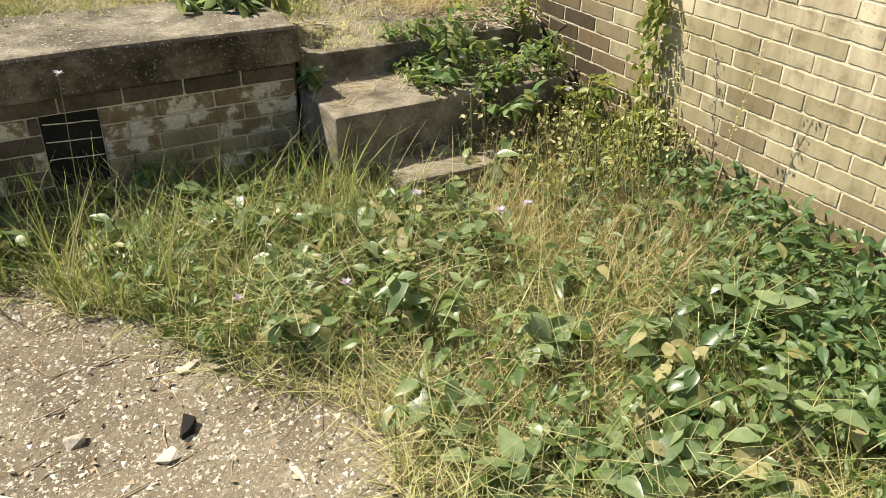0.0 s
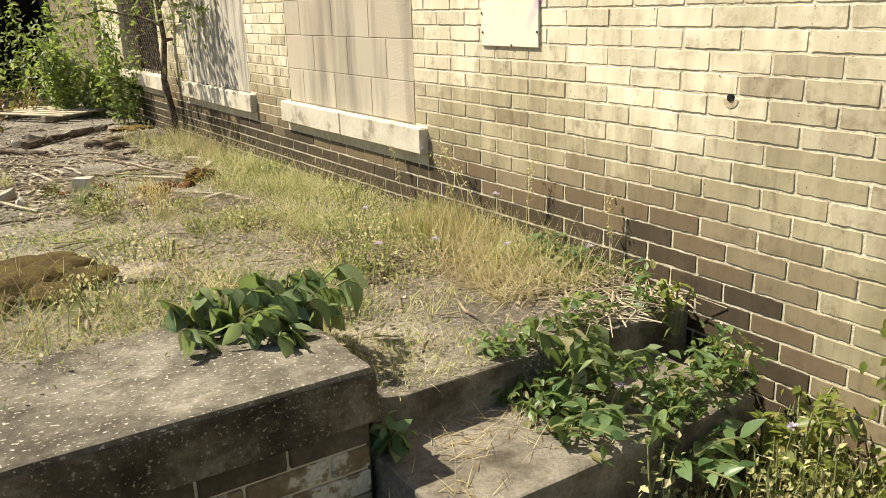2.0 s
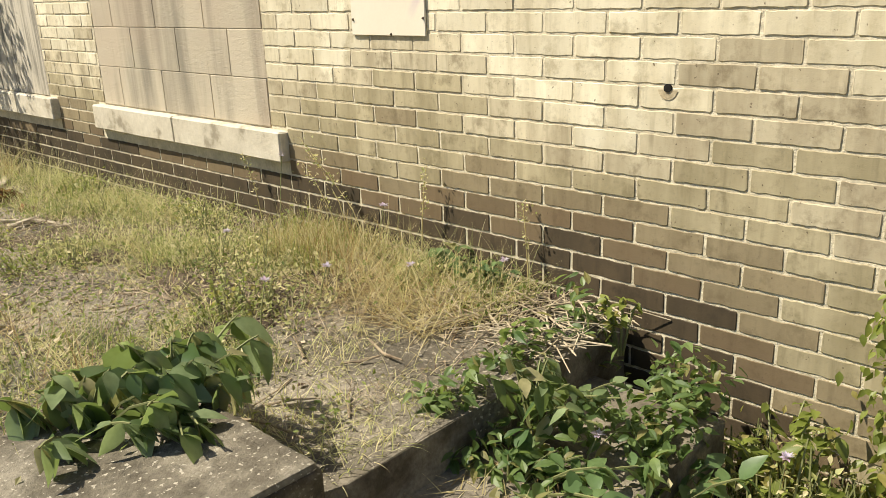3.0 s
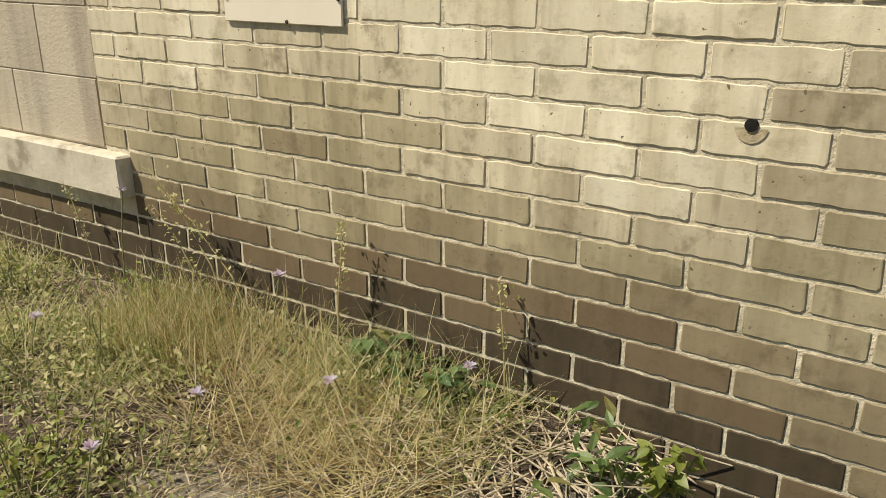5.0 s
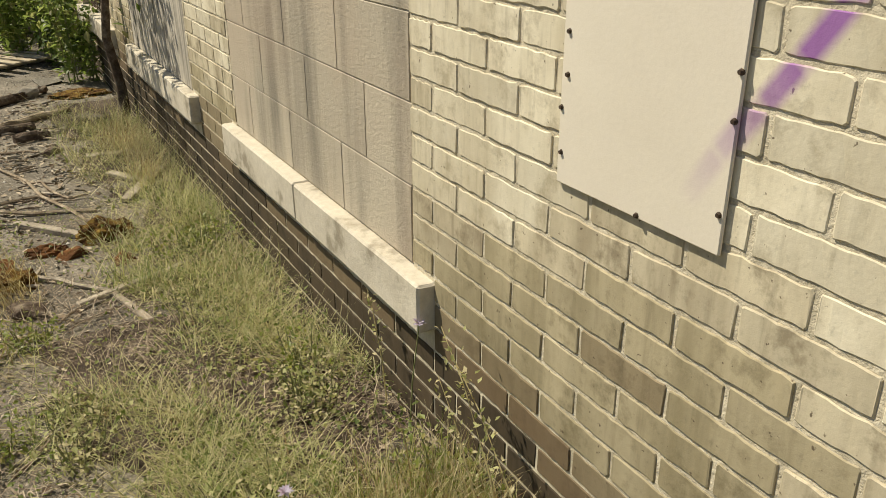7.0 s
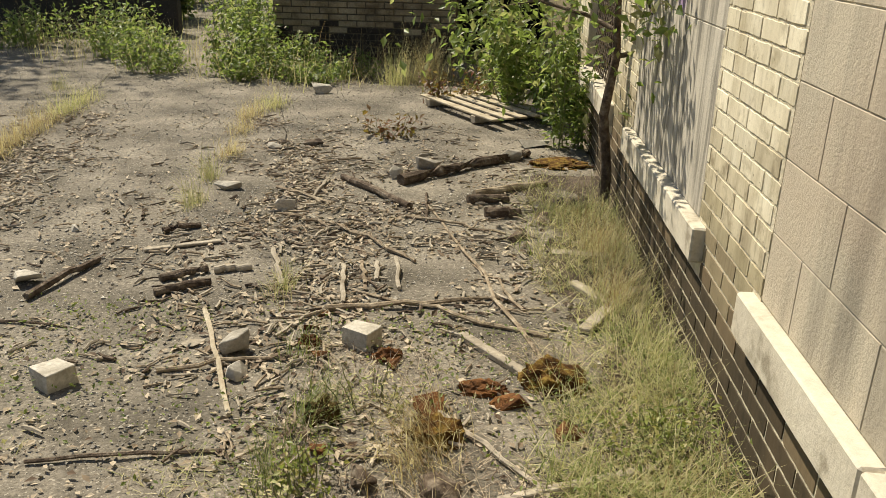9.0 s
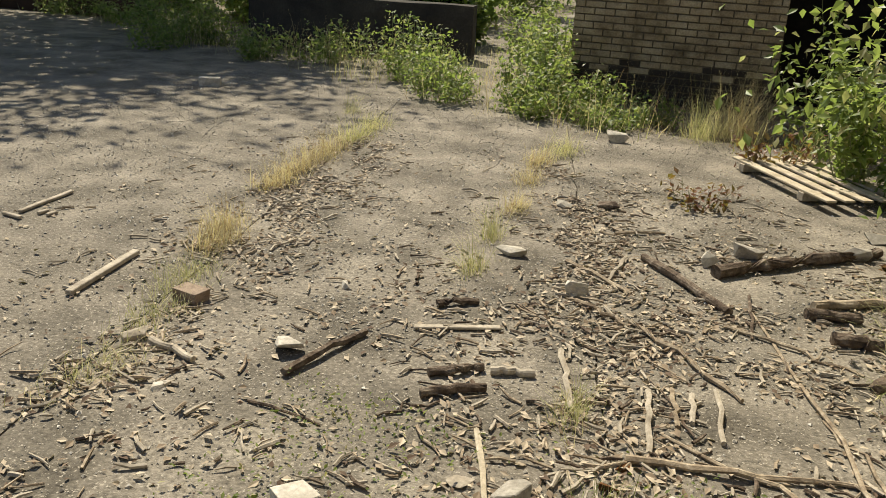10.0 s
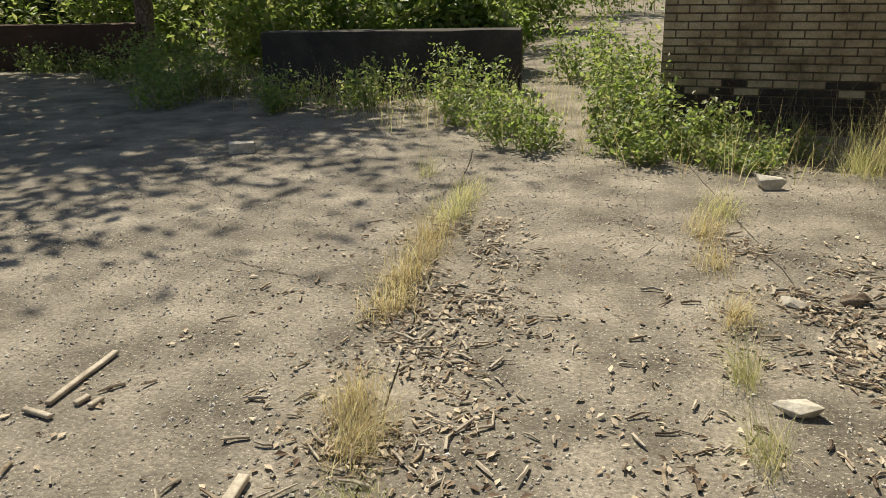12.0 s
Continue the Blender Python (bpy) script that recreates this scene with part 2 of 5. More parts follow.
def leaf_material(name, dark, light, dry, dryness=0.1, gloss=0.45, trans=0.5, glow=(0.28, 0.34, 0.05)):
    m, nt, b = material(name, gloss, 0.55)
    r = random_of(nt, True)
    col = mixc(nt, r, dark, light)
    col = mixc(nt, math2(nt, "GREATER_THAN", math2(nt, "FRACT", math2(nt, "MULTIPLY", r, 17.3)), 1 - dryness), col, dry)
    col = mixc(nt, ramp(nt, tex(nt, 40, 3), 0.4, 0.7, 0.0, 0.35), col, tuple(c * 0.6 for c in dark))
    nt.links.new(col, b.inputs["Base Color"])
    if trans:
        t = nt.nodes.new("ShaderNodeBsdfTranslucent")
        nt.links.new(mixc(nt, 0.4, col, glow), t.inputs[0])
        mx = nt.nodes.new("ShaderNodeMixShader")
        mx.inputs[0].default_value = trans
        nt.links.new(b.outputs[0], mx.inputs[1])
        nt.links.new(t.outputs[0], mx.inputs[2])
        nt.links.new(mx.outputs[0], nt.nodes["Material Output"].inputs[0])
    return m


LEAF = leaf_material("broad_leaf", (0.06, 0.12, 0.03), (0.24, 0.32, 0.11), (0.30, 0.27, 0.10), 0.10)
LEAFBLUE = leaf_material("matte_creeper_leaf", (0.065, 0.13, 0.05), (0.20, 0.30, 0.12), (0.34, 0.33, 0.14), 0.06)
LEAFYEL = leaf_material("yellow_green_leaf", (0.16, 0.20, 0.035), (0.32, 0.36, 0.08), (0.40, 0.34, 0.11), 0.2)
LEAFBG = leaf_material("bush_leaf", (0.06, 0.115, 0.025), (0.26, 0.34, 0.09), (0.36, 0.34, 0.16), 0.2, 0.45, 0.62, (0.36, 0.44, 0.08))
LEAFRED = leaf_material("red_leaf", (0.10, 0.025, 0.015), (0.22, 0.06, 0.03), (0.2, 0.1, 0.05), 0.2)
GRASS = leaf_material("green_grass", (0.085, 0.13, 0.028), (0.30, 0.35, 0.09), (0.46, 0.40, 0.20), 0.25, 0.6)
STRAW = leaf_material("dry_grass", (0.45, 0.37, 0.16), (0.78, 0.70, 0.42), (0.26, 0.15, 0.06), 0.22, 0.7, 0.5, (0.54, 0.46, 0.20))
STRAWGREEN = leaf_material("drying_grass", (0.24, 0.26, 0.07), (0.68, 0.67, 0.32), (0.74, 0.65, 0.38), 0.35, 0.7, 0.5, (0.46, 0.44, 0.16))
LITTER = leaf_material("dead_leaf_litter", (0.20, 0.14, 0.085), (0.60, 0.50, 0.36), (0.10, 0.06, 0.035), 0.25, 0.85, 0.1)
PETAL = leaf_material("lilac_petal", (0.55, 0.47, 0.66), (0.70, 0.62, 0.78), (0.66, 0.48, 0.62), 0.2, 0.7)
STALK = leaf_material("green_stalk", (0.12, 0.14, 0.045), (0.22, 0.22, 0.09), (0.3, 0.25, 0.13), 0.2, 0.7, 0.0)

# ---- structure ----
L, C = 0.2032, 0.0613
Z0 = 0.789
WINDOWS = [(1.01, 2.42), (3.08, 4.42), (5.15, 6.49)]
SILLZ = 0.47
WALL_Y0, WALL_Y1, WALL_TOP = -6.2, 7.4, 2.6


def top(x, y):
    """Height of the upper terrace."""
    heap = 0.1 * min(1.0, max(0.0, (-1.12 - x) / 0.15)) * min(1.0, max(0.0, (1.7 - y) / 1.2))
    return 0.09 * min(1.0, max(0.0, (2.6 - y) / 2.2)) + heap


LOW = -0.36


def wall_box(bm, x0, x1, y0, y1, z0, z1):
    b2 = box(x0, x1, y0, y1, z0, z1)
    me = bpy.data.meshes.new("t")
    b2.to_mesh(me)
    b2.free()
    bm.from_mesh(me)
    bpy.data.meshes.remove(me)


bm = bmesh.new()
ys = [WALL_Y0] + [v for w in WINDOWS for v in w] + [WALL_Y1]
for i in range(0, len(ys), 2):
    wall_box(bm, 0.0012, 0.3, ys[i], ys[i + 1], -0.7, WALL_TOP)
for y0, y1 in WINDOWS:
    wall_box(bm, 0.0012, 0.3, y0, y1, -0.7, SILLZ - 0.004)
wall_right = part("wall_right", bm, MORTAR)
tagged(wall_right, "cream-painted brick building wall with grimy dark lower courses", "wall", kind="structure")
bm = box(0.3, 5.0, WALL_Y0 + 0.01, WALL_Y1 - 0.01, -0.7, WALL_TOP - 0.01)
tagged(part("wall_body", bm, MORTAR), "plain closed body of the painted brick building", "building", kind="structure")

# lower ground to the horizon, with the terrace cut above it
def ground_height(x, y):
    n = noise.noise(Vector((x * 0.9, y * 0.9, 3))) * 0.03 + noise.noise(Vector((x * 3.1, y * 3.1, 9))) * 0.012
    if y < -0.62:
        return LOW + n
    return (top(x, y) - 0.024 if -9 < x < 0.2 and y < 12 else -0.04) + n * 0.2


gx = np.unique(np.concatenate([np.linspace(-400, -30, 12), np.linspace(-30, -6, 30), np.arange(-6, 1.0, 0.07), np.linspace(1, 30, 10), np.linspace(30, 400, 8)]))
gy = np.unique(np.concatenate([np.linspace(-400, -12, 12), np.linspace(-12, -4, 20), np.arange(-4, 0.0, 0.07), np.arange(0, 3, 0.15), np.linspace(3, 20, 20), np.linspace(20, 400, 14)]))
gv = np.array([(x, y, ground_height(x, y)) for y in gy for x in gx])
gi = np.arange(len(gx) * len(gy)).reshape(len(gy), len(gx))
gf = np.stack([gi[:-1, :-1], gi[:-1, 1:], gi[1:, 1:], gi[1:, :-1]], -1).reshape(-1, 4)
ground = mesh_part("ground", np_mesh("ground", gv, gf), SOIL, smooth=True)
tagged(ground, "dry gravelly soil of the overgrown yard", "ground", kind="structure")


# the terrace: concrete slabs with open joints
def joint_r(y):
    return -1.12 - 0.27 * (y - 2.4)


def joint_l(y):
    return -3.05 - 0.24 * (y - 2.9)


terrace = empty("pavement", Matrix(), "cracked concrete terrace slabs with weeds in the joints", "pavement", kind="structure")


def slab_z(x, y):
    return top(x, y) + noise.noise(Vector((x * 1.3, y * 1.3, 5))) * 0.005


def slab(name, ya, yb, fa, fb, inset=0.004):
    """A slab between two joint lines x=fa(y) and x=fb(y), with a broken edge."""
    ny, nx = max(2, int((yb - ya) / 0.12)), 14
    vs, idx = [], []
    for j in range(ny + 1):
        y = ya + (yb - ya) * j / ny
        a, b = fa(y) + inset, fb(y) - inset
        for i in range(nx + 1):
            x = a + (b - a) * i / nx
            edge = i in (0, nx) or j in (0, ny)
            wob = Vector(noise.noise_vector(Vector((x * 4, y * 4, 1)))) * (0.016 if edge else 0)
            z = slab_z(x, y) - (0.006 if edge else 0)
            vs.append((x + wob.x, y + wob.y, z))
    n = nx + 1
    top_n = len(vs)
    fs = [(j * n + i, j * n + i + 1, (j + 1) * n + i + 1, (j + 1) * n + i) for j in range(ny) for i in range(nx)]
    rim = [i for i in range(n)] + [j * n + nx for j in range(1, ny + 1)] + [ny * n + i for i in range(nx - 1, -1, -1)] + [j * n for j in range(ny - 1, 0, -1)]
    vs += [(vs[r][0], vs[r][1], vs[r][2] - 0.12) for r in rim]
    k = len(rim)
    fs += [(rim[q], top_n + q, top_n + (q + 1) % k, rim[(q + 1) % k]) for q in range(k)]
    ob = mesh_part("slab", np_mesh(name, np.array(vs), np.array(fs)), CONCRETE, terrace)
    return ob


slab("slab", -0.61, 2.16, lambda y: -1.15, lambda y: -0.03)
slab("slab", -0.2, 2.16, lambda y: -3.0, lambda y: -1.15)
slab("slab", -0.2, 2.16, lambda y: -6.5, lambda y: -3.0)
slab("slab", 2.16, 8.2, joint_r, lambda y: -0.03)
slab("slab", 2.16, 8.4, joint_l, joint_r)
slab("slab", 2.16, 5.6, lambda y: -9.0, joint_l)
slab("slab", 5.6, 10.4, lambda y: -9.0, joint_l)
slab("slab", 2.16, 12.0, lambda y: -16.0, lambda y: -9.0)
slab("slab", 8.3, 30.0, lambda y: -6.0, lambda y: -3.3)

def crack(points, w=0.006):
    """A dark jagged crack line lying in the slab surface."""
    q = random.Random(len(points) + int(points[0][0] * 100))
    line = []
    for (x0, y0), (x1, y1) in zip(points, points[1:]):
        for i in range(12):
            t = i / 12
            line.append((x0 + (x1 - x0) * t + q.uniform(-.014, .014), y0 + (y1 - y0) * t + q.uniform(-.014, .014)))
    vs, fs = [], []
    for i, (x, y) in enumerate(line):
        k = w * q.uniform(0.3, 1.0)
        vs += [(x - k * 0.3, y - k / 2, slab_z(x, y) + 0.004), (x + k * 0.3, y + k / 2, slab_z(x, y) + 0.004)]
        if i:
            fs.append((2 * i - 2, 2 * i - 1, 2 * i + 1, 2 * i))
    mesh_part("crack", np_mesh("crack", np.array(vs), np.array(fs)), BLACK, terrace, "dark crack in the concrete")


crack([(-5.13, 5.55), (-4.7, 5.45), (-4.19, 5.36)])
crack([(-5.35, 6.35), (-5.2, 6.5), (-5.06, 6.84)])
crack([(-6.4, 6.6), (-5.9, 6.75), (-5.35, 6.4)])
crack([(-7.2, 7.9), (-6.6, 8.3), (-5.9, 8.5), (-5.2, 8.3)])
crack([(-1.9, 6.35), (-1.5, 6.2), (-1.1, 6.35), (-0.7, 6.1)], 0.012)
crack([(-1.05, 1.45), (-0.9, 1.0), (-1.0, 0.6)])

# retaining wall with its cap
ret = empty("retaining_wall", pose(0, 0, 0), "brick retaining wall with peeling white paint and concrete cap", "wall", kind="structure")
CAPF, CAPX = -0.695, -1.172
part("cap", box(-7, CAPX, CAPF, -0.16, 0.085, 0.212, 0.010, 2, 0.006, 24), CAP, ret, "rough mossy concrete cap with front shade in its colour")
# separate thin top piece, lighter only to show sunlight
part("lit_top", box(-7, CAPX - 0.006, CAPF + 0.006, -0.16, 0.2, 0.226, 0.010, 2, 0.006, 24), LITTOP, ret, "top of the cap with sunlight put into its pale grey")
part("wall_core", box(-7, CAPX - 0.02, CAPF + 0.035, -0.2, -0.7, 0.085), MORTAR, ret)

steps = empty("steps", pose(0, 0, 0), "overgrown concrete entrance steps beside the wall", "steps", kind="structure")
part("step", box(-1.165, -0.19, -0.985, -0.60, -0.24, -0.025, 0.01, 2, 0.004, 6), STEPM, steps, "chipped grey concrete step")
part("step", box(-1.0, -0.45, -1.2, -0.985, -0.5, -0.215, 0.01, 2, 0.008, 6), STEPM, steps, "broken lower concrete step")
part("step", box(-1.15, -0.03, -0.615, -0.45, -0.3, 0.085, 0.01, 2, 0.004, 6), STEPM, steps, "concrete landing edge")

# sills, infills and board
for i, (y0, y1) in enumerate(WINDOWS):
    win = empty("window_%d" % (i + 1), pose(0, 0, 0), "former window bricked up with painted concrete blocks" if i < 2 else "dark window opening closed with a metal lattice", "window", kind="structure")
    sa_, sb_ = y0 - 0.1, y1 + 0.07
    n = 2 if i == 0 else 3
    cutsy = [sa_, 1.706, sb_] if i == 0 else [sa_ + (sb_ - sa_) * k / n for k in range(n + 1)]
    for a, b in zip(cutsy, cutsy[1:]):
        part("sill", box(-0.042, 0.1, a + 0.002, b - 0.002, SILLZ - 0.12, SILLZ, 0.006, 1, 0.003, 4), SILLM, win, "chipped white-painted stone sill")
    if i == 1:
        part("backing", box(0.0055, 0.2, y0, y1, SILLZ + 0.002, WALL_TOP - 0.05), MORTAR, win)
        for za, zb in ((SILLZ + 0.004, 1.08), (1.084, WALL_TOP - 0.05)):
            part("panel", box(0.0015, 0.1, y0 + 0.003, y1 - 0.003, za, zb, 0.002), STREAKED, win, "white render streaked with black drips")
    elif i == 0:
        part("backing", box(0.0055, 0.2, y0, y1, SILLZ + 0.002, WALL_TOP - 0.05), MORTAR, win)
        for k in range(11):
            zl = SILLZ + 0.006 + 0.188 * k
            ya = y0 - (0.153 if k % 2 else 0.392)
            while ya < y1:
                a, b = max(ya, y0), min(ya + 0.4, y1)
                if b - a > 0.03:
                    part("block", box(0.0015, 0.1, a + 0.0016, b - 0.0016, zl + 0.0015, zl + 0.1865, 0.0016, 1, 0.0008), BLOCK, win)
                ya += 0.4
    else:
        # black panel paints the unlit room behind the lattice
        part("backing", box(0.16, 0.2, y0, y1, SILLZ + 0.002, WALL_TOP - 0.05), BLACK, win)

# ---- plant makers ----
def rotations(yaw, pitch, roll):
    """n rotation matrices: roll about the own length (+y), then pitch up, then yaw."""
    cy, sy, cp, sp, cr, sr = np.cos(yaw), np.sin(yaw), np.cos(pitch), np.sin(pitch), np.cos(roll), np.sin(roll)
    o, i = np.zeros_like(cy), np.ones_like(cy)
    rz = np.stack([cy, -sy, o, sy, cy, o, o, o, i], -1).reshape(-1, 3, 3)
    rx = np.stack([i, o, o, o, cp, -sp, o, sp, cp], -1).reshape(-1, 3, 3)
    ry = np.stack([cr, o, sr, o, i, o, -sr, o, cr], -1).reshape(-1, 3, 3)
    return rz @ rx @ ry


def leaf_shape(width=0.5, curl=0.25, fold=0.12):
    """A pointed leaf, one long, folded along its rib and drooping at the tip."""
    prof = [(0.0, 0.02), (0.14, 0.6), (0.36, 1.0), (0.62, 0.78), (0.84, 0.36), (1.0, 0.0)]
    v = []
    for s, w in prof:
        d = -curl * s * s
        h = w * width / 2
        v += [(-h, s, d + fold * w * width), (0, s, d), (h, s, d + fold * w * width)]
    f = [(3 * i + k, 3 * i + k + 1, 3 * i + k + 4, 3 * i + k + 3) for i in range(len(prof) - 1) for k in (0, 1)]
    return np.array(v), np.array(f)


SMALL_V = np.array([(0, 0, 0), (-0.27, 0.45, 0.05), (0.27, 0.45, 0.05), (0, 1.0, -0.12), (0, 0.45, -0.03)])
SMALL_F = np.array([(0, 4, 3, 1), (0, 2, 3, 4)])


def scatter(tv, tf, pos, yaw, pitch, roll, size):
    """Copies of a template joined into arrays."""
    r = rotations(yaw, pitch, roll)
    v = np.einsum("nij,mj->nmi", r, tv) * np.asarray(size)[:, None, None] + pos[:, None, :]
    f = tf[None] + (np.arange(len(pos)) * len(tv))[:, None, None]
    return v.reshape(-1, 3), f.reshape(-1, tf.shape[1])


def blades(pos, length, width, lean, bend, yaw=None, seg=4):
    """Arched grass blades: arrays of vertices and quads."""
    n = len(pos)
    yaw = rng.uniform(0, 2 * np.pi, n) if yaw is None else yaw
    s = np.linspace(0, 1, seg + 1)
    ang = lean[:, None] + bend[:, None] * s[None, :]
    step = (length / seg)[:, None]
    dh = np.concatenate([np.zeros((n, 1)), np.cumsum(np.sin(ang[:, :-1]) * step, 1)], 1)
    dz = np.concatenate([np.zeros((n, 1)), np.cumsum(np.cos(ang[:, :-1]) * step, 1)], 1)
    c = np.stack([pos[:, 0, None] + dh * np.cos(yaw)[:, None], pos[:, 1, None] + dh * np.sin(yaw)[:, None], pos[:, 2, None] + dz], -1)
    w = width[:, None] * (1 - s * 0.92)[None, :] / 2
    side = np.stack([-np.sin(yaw), np.cos(yaw), np.zeros(n)], -1)[:, None, :] * w[..., None]
    v = np.stack([c - side, c + side], 2).reshape(n, -1, 3)
    f = np.array([(2 * i, 2 * i + 1, 2 * i + 3, 2 * i + 2) for i in range(seg)])
    f = f[None] + (np.arange(n) * (2 * (seg + 1)))[:, None, None]
    return v.reshape(-1, 3), f.reshape(-1, 4)


def tube(pts, radii, sides=6):
    """A bent tapered rod through points, closed at its ends."""
    pts = [Vector(p) for p in pts]
    v, f = [], []
    for i, p in enumerate(pts):
        d = (pts[min(i + 1, len(pts) - 1)] - pts[max(i - 1, 0)]).normalized()
        a = d.orthogonal().normalized()
        b = d.cross(a)
        for k in range(sides):
            t = 2 * math.pi * k / sides
            v.append(p + (a * math.cos(t) + b * math.sin(t)) * radii[i])
    for i in range(len(pts) - 1):
        for k in range(sides):
            f.append((i * sides + k, i * sides + (k + 1) % sides, (i + 1) * sides + (k + 1) % sides, (i + 1) * sides + k))
    return v, f


def join(pieces):
    """One vertex and face list out of several with equal face sizes."""
    vs, fs, o = [], [], 0
    for v, f in pieces:
        v, f = np.asarray([tuple(p) for p in v]) if not isinstance(v, np.ndarray) else v, np.asarray(f)
        vs.append(v)
        fs.append(f + o)
        o += len(v)
    return np.concatenate(vs), np.concatenate(fs)


def stuff(name, pieces, mat, label, category, smooth=False):
    v, f = join(pieces)
    ob = mesh_part(name, np_mesh(name, v, f), mat, smooth=smooth)
    return tagged(ob, label, category, kind="stuff")


def bent(a, b, n=6, wob=0.03, sag=0.0, seed=0):
    r = random.Random(seed)
    a, b = Vector(a), Vector(b)
    out = []
    for i in range(n + 1):
        t = i / n
        p = a.lerp(b, t)
        k = math.sin(math.pi * t)
        out.append(p + Vector((r.uniform(-wob, wob), r.uniform(-wob, wob), r.uniform(-wob, wob) * 0.3 + sag * k)) * (k if 0 < t < 1 else 0))
    return out


LEAF_O = leaf_material("broad_leaf_single", (0.075, 0.135, 0.045), (0.35, 0.43, 0.22), (0.48, 0.43, 0.22), 0.12, 0.32)
LEAFYEL_O = leaf_material("yellow_green_leaf_single", (0.16, 0.20, 0.035), (0.32, 0.36, 0.08), (0.40, 0.34, 0.11), 0.2)
LEAFBLUE_O = leaf_material("creeper_leaf_single", (0.065, 0.13, 0.05), (0.21, 0.31, 0.12), (0.36, 0.34, 0.14), 0.08, 0.4)
for m in (LEAF_O, LEAFYEL_O, LEAFBLUE_O):
    nt = m.node_tree
    for n in list(nt.nodes):
        if n.type == "NEW_GEOMETRY" and n.outputs["Random Per Island"].is_linked:
            o = nt.nodes.new("ShaderNodeObjectInfo").outputs["Random"]
            for l in list(n.outputs["Random Per Island"].links):
                nt.links.new(o, l.to_socket)
LEAF_MESH = {}


def leaf_mesh(mat, k):
    key = (mat.name, k)
    if key not in LEAF_MESH:
        v, f = leaf_shape((0.55, 0.62, 0.5, 0.58)[k], (0.2, 0.38, 0.1, 0.28)[k], (0.10, 0.16, 0.2, 0.06)[k])
        me = np_mesh("leaf", v, f)
        me.materials.append(mat)
        me.polygons.foreach_set("use_smooth", [True] * len(me.polygons))
        LEAF_MESH[key] = me
    return LEAF_MESH[key]


def leafy_plant(name, x, y, z, stems, height, spread, leaf, mat, label, group="", per=7, seed=1, face=None, lean=(0, 0), droop=-0.25):
    """A broad-leaved plant: bent stems, and pairs of leaves that are objects of their own."""
    r = random.Random(seed)
    plant = empty(name, pose(x, y, z), label, "plant", group)
    for s in range(stems):
        a = r.uniform(0, 2 * math.pi)
        d = r.uniform(0.25, 1.0) * spread
        h = height * r.uniform(0.6, 1.05) * (1 - 0.25 * d / max(spread, 0.01))
        tip = Vector((math.cos(a) * d + lean[0], math.sin(a) * d + lean[1], h))
        base = Vector((math.cos(a) * d * 0.15, math.sin(a) * d * 0.15, -0.03))
        pts = [base.lerp(tip, t) + Vector((0, 0, 0.25 * h * math.sin(math.pi * t))) for t in (0, 0.3, 0.6, 0.85, 1)]
        v, f = tube(pts, [0.004, 0.0035, 0.003, 0.0025, 0.0015], 4)
        part_me = np_mesh("stem", np.array([tuple(p) for p in v]), np.array(f))
        stem = mesh_part("stem", part_me, STALK, plant)
        for k in range(per):
            t = 0.25 + 0.75 * (k + r.random() * 0.6) / per
            i = min(3, int(t * 4))
            p = pts[i].lerp(pts[i + 1], min(1, t * 4 - i))
            yaw = r.uniform(0, 2 * math.pi) if face is None else r.gauss(face, 1.0)
            ob = new("leaf", leaf_mesh(mat, r.randrange(4)))
            sz = leaf * r.uniform(0.55, 1.15) * (0.75 if k == per - 1 else 1)
            ob.matrix_basis = Matrix.LocRotScale(p, Euler((r.gauss(droop, 0.4), r.gauss(0, 0.35), yaw)), (sz, sz, sz))
            ob.parent = stem
    return plant


def field(n, x0, x1, y0, y1, keep, height):
    """Up to n random ground points for which keep(x, y) passes by chance."""
    x, y = rng.uniform(x0, x1, n), rng.uniform(y0, y1, n)
    u = rng.random(n)
    out = [(a, b, height(a, b)) for a, b, c in zip(x, y, u) if c < keep(a, b)]
    return np.array(out) if out else np.zeros((0, 3))


def grass(name, pos, length, mat, label, width=0.004, lean=0.5, bend=1.2, flat=False):
    n = len(pos)
    ln = rng.uniform(0.45, 1.1, n) * length
    le = np.abs(rng.normal(1.25 if flat else lean, 0.3 if flat else 0.35, n))
    v = blades(pos, ln, rng.uniform(0.6, 1.2, n) * width, le, rng.uniform(0.1, 1, n) * (0.35 if flat else bend))
    return stuff(name, [v], mat, label, "grass")


def nz(x, y, s, o=0.0):
    return noise.noise(Vector((x * s, y * s, o)))


def low(x, y):
    return ground_height(x, y) - 0.005


def up(x, y):
    return top(x, y) + (0.008 if x > -0.6 and -0.4 < y < 5 else -0.008)


# ---- lower yard: weeds in front of the steps ----
def bare(x, y):
    """1 on the bare gravel corner, 0 in the weeds."""
    edge = -1.62 - 0.62 * max(0.0, y + 2.0) + nz(x, y, 3.0) * 0.12
    return 1.0 if x < edge and y < -1.08 else 0.0


def weeds(x, y):
    return 0.0 if bare(x, y) else 1.0


def not_steps(x, y):
    if y > -0.72 or (-1.15 < x < -0.2 and y > -0.98):
        return 0.0
    return 0.85 if (-1.1 < x < -0.55 and y > -1.28) else 1.0


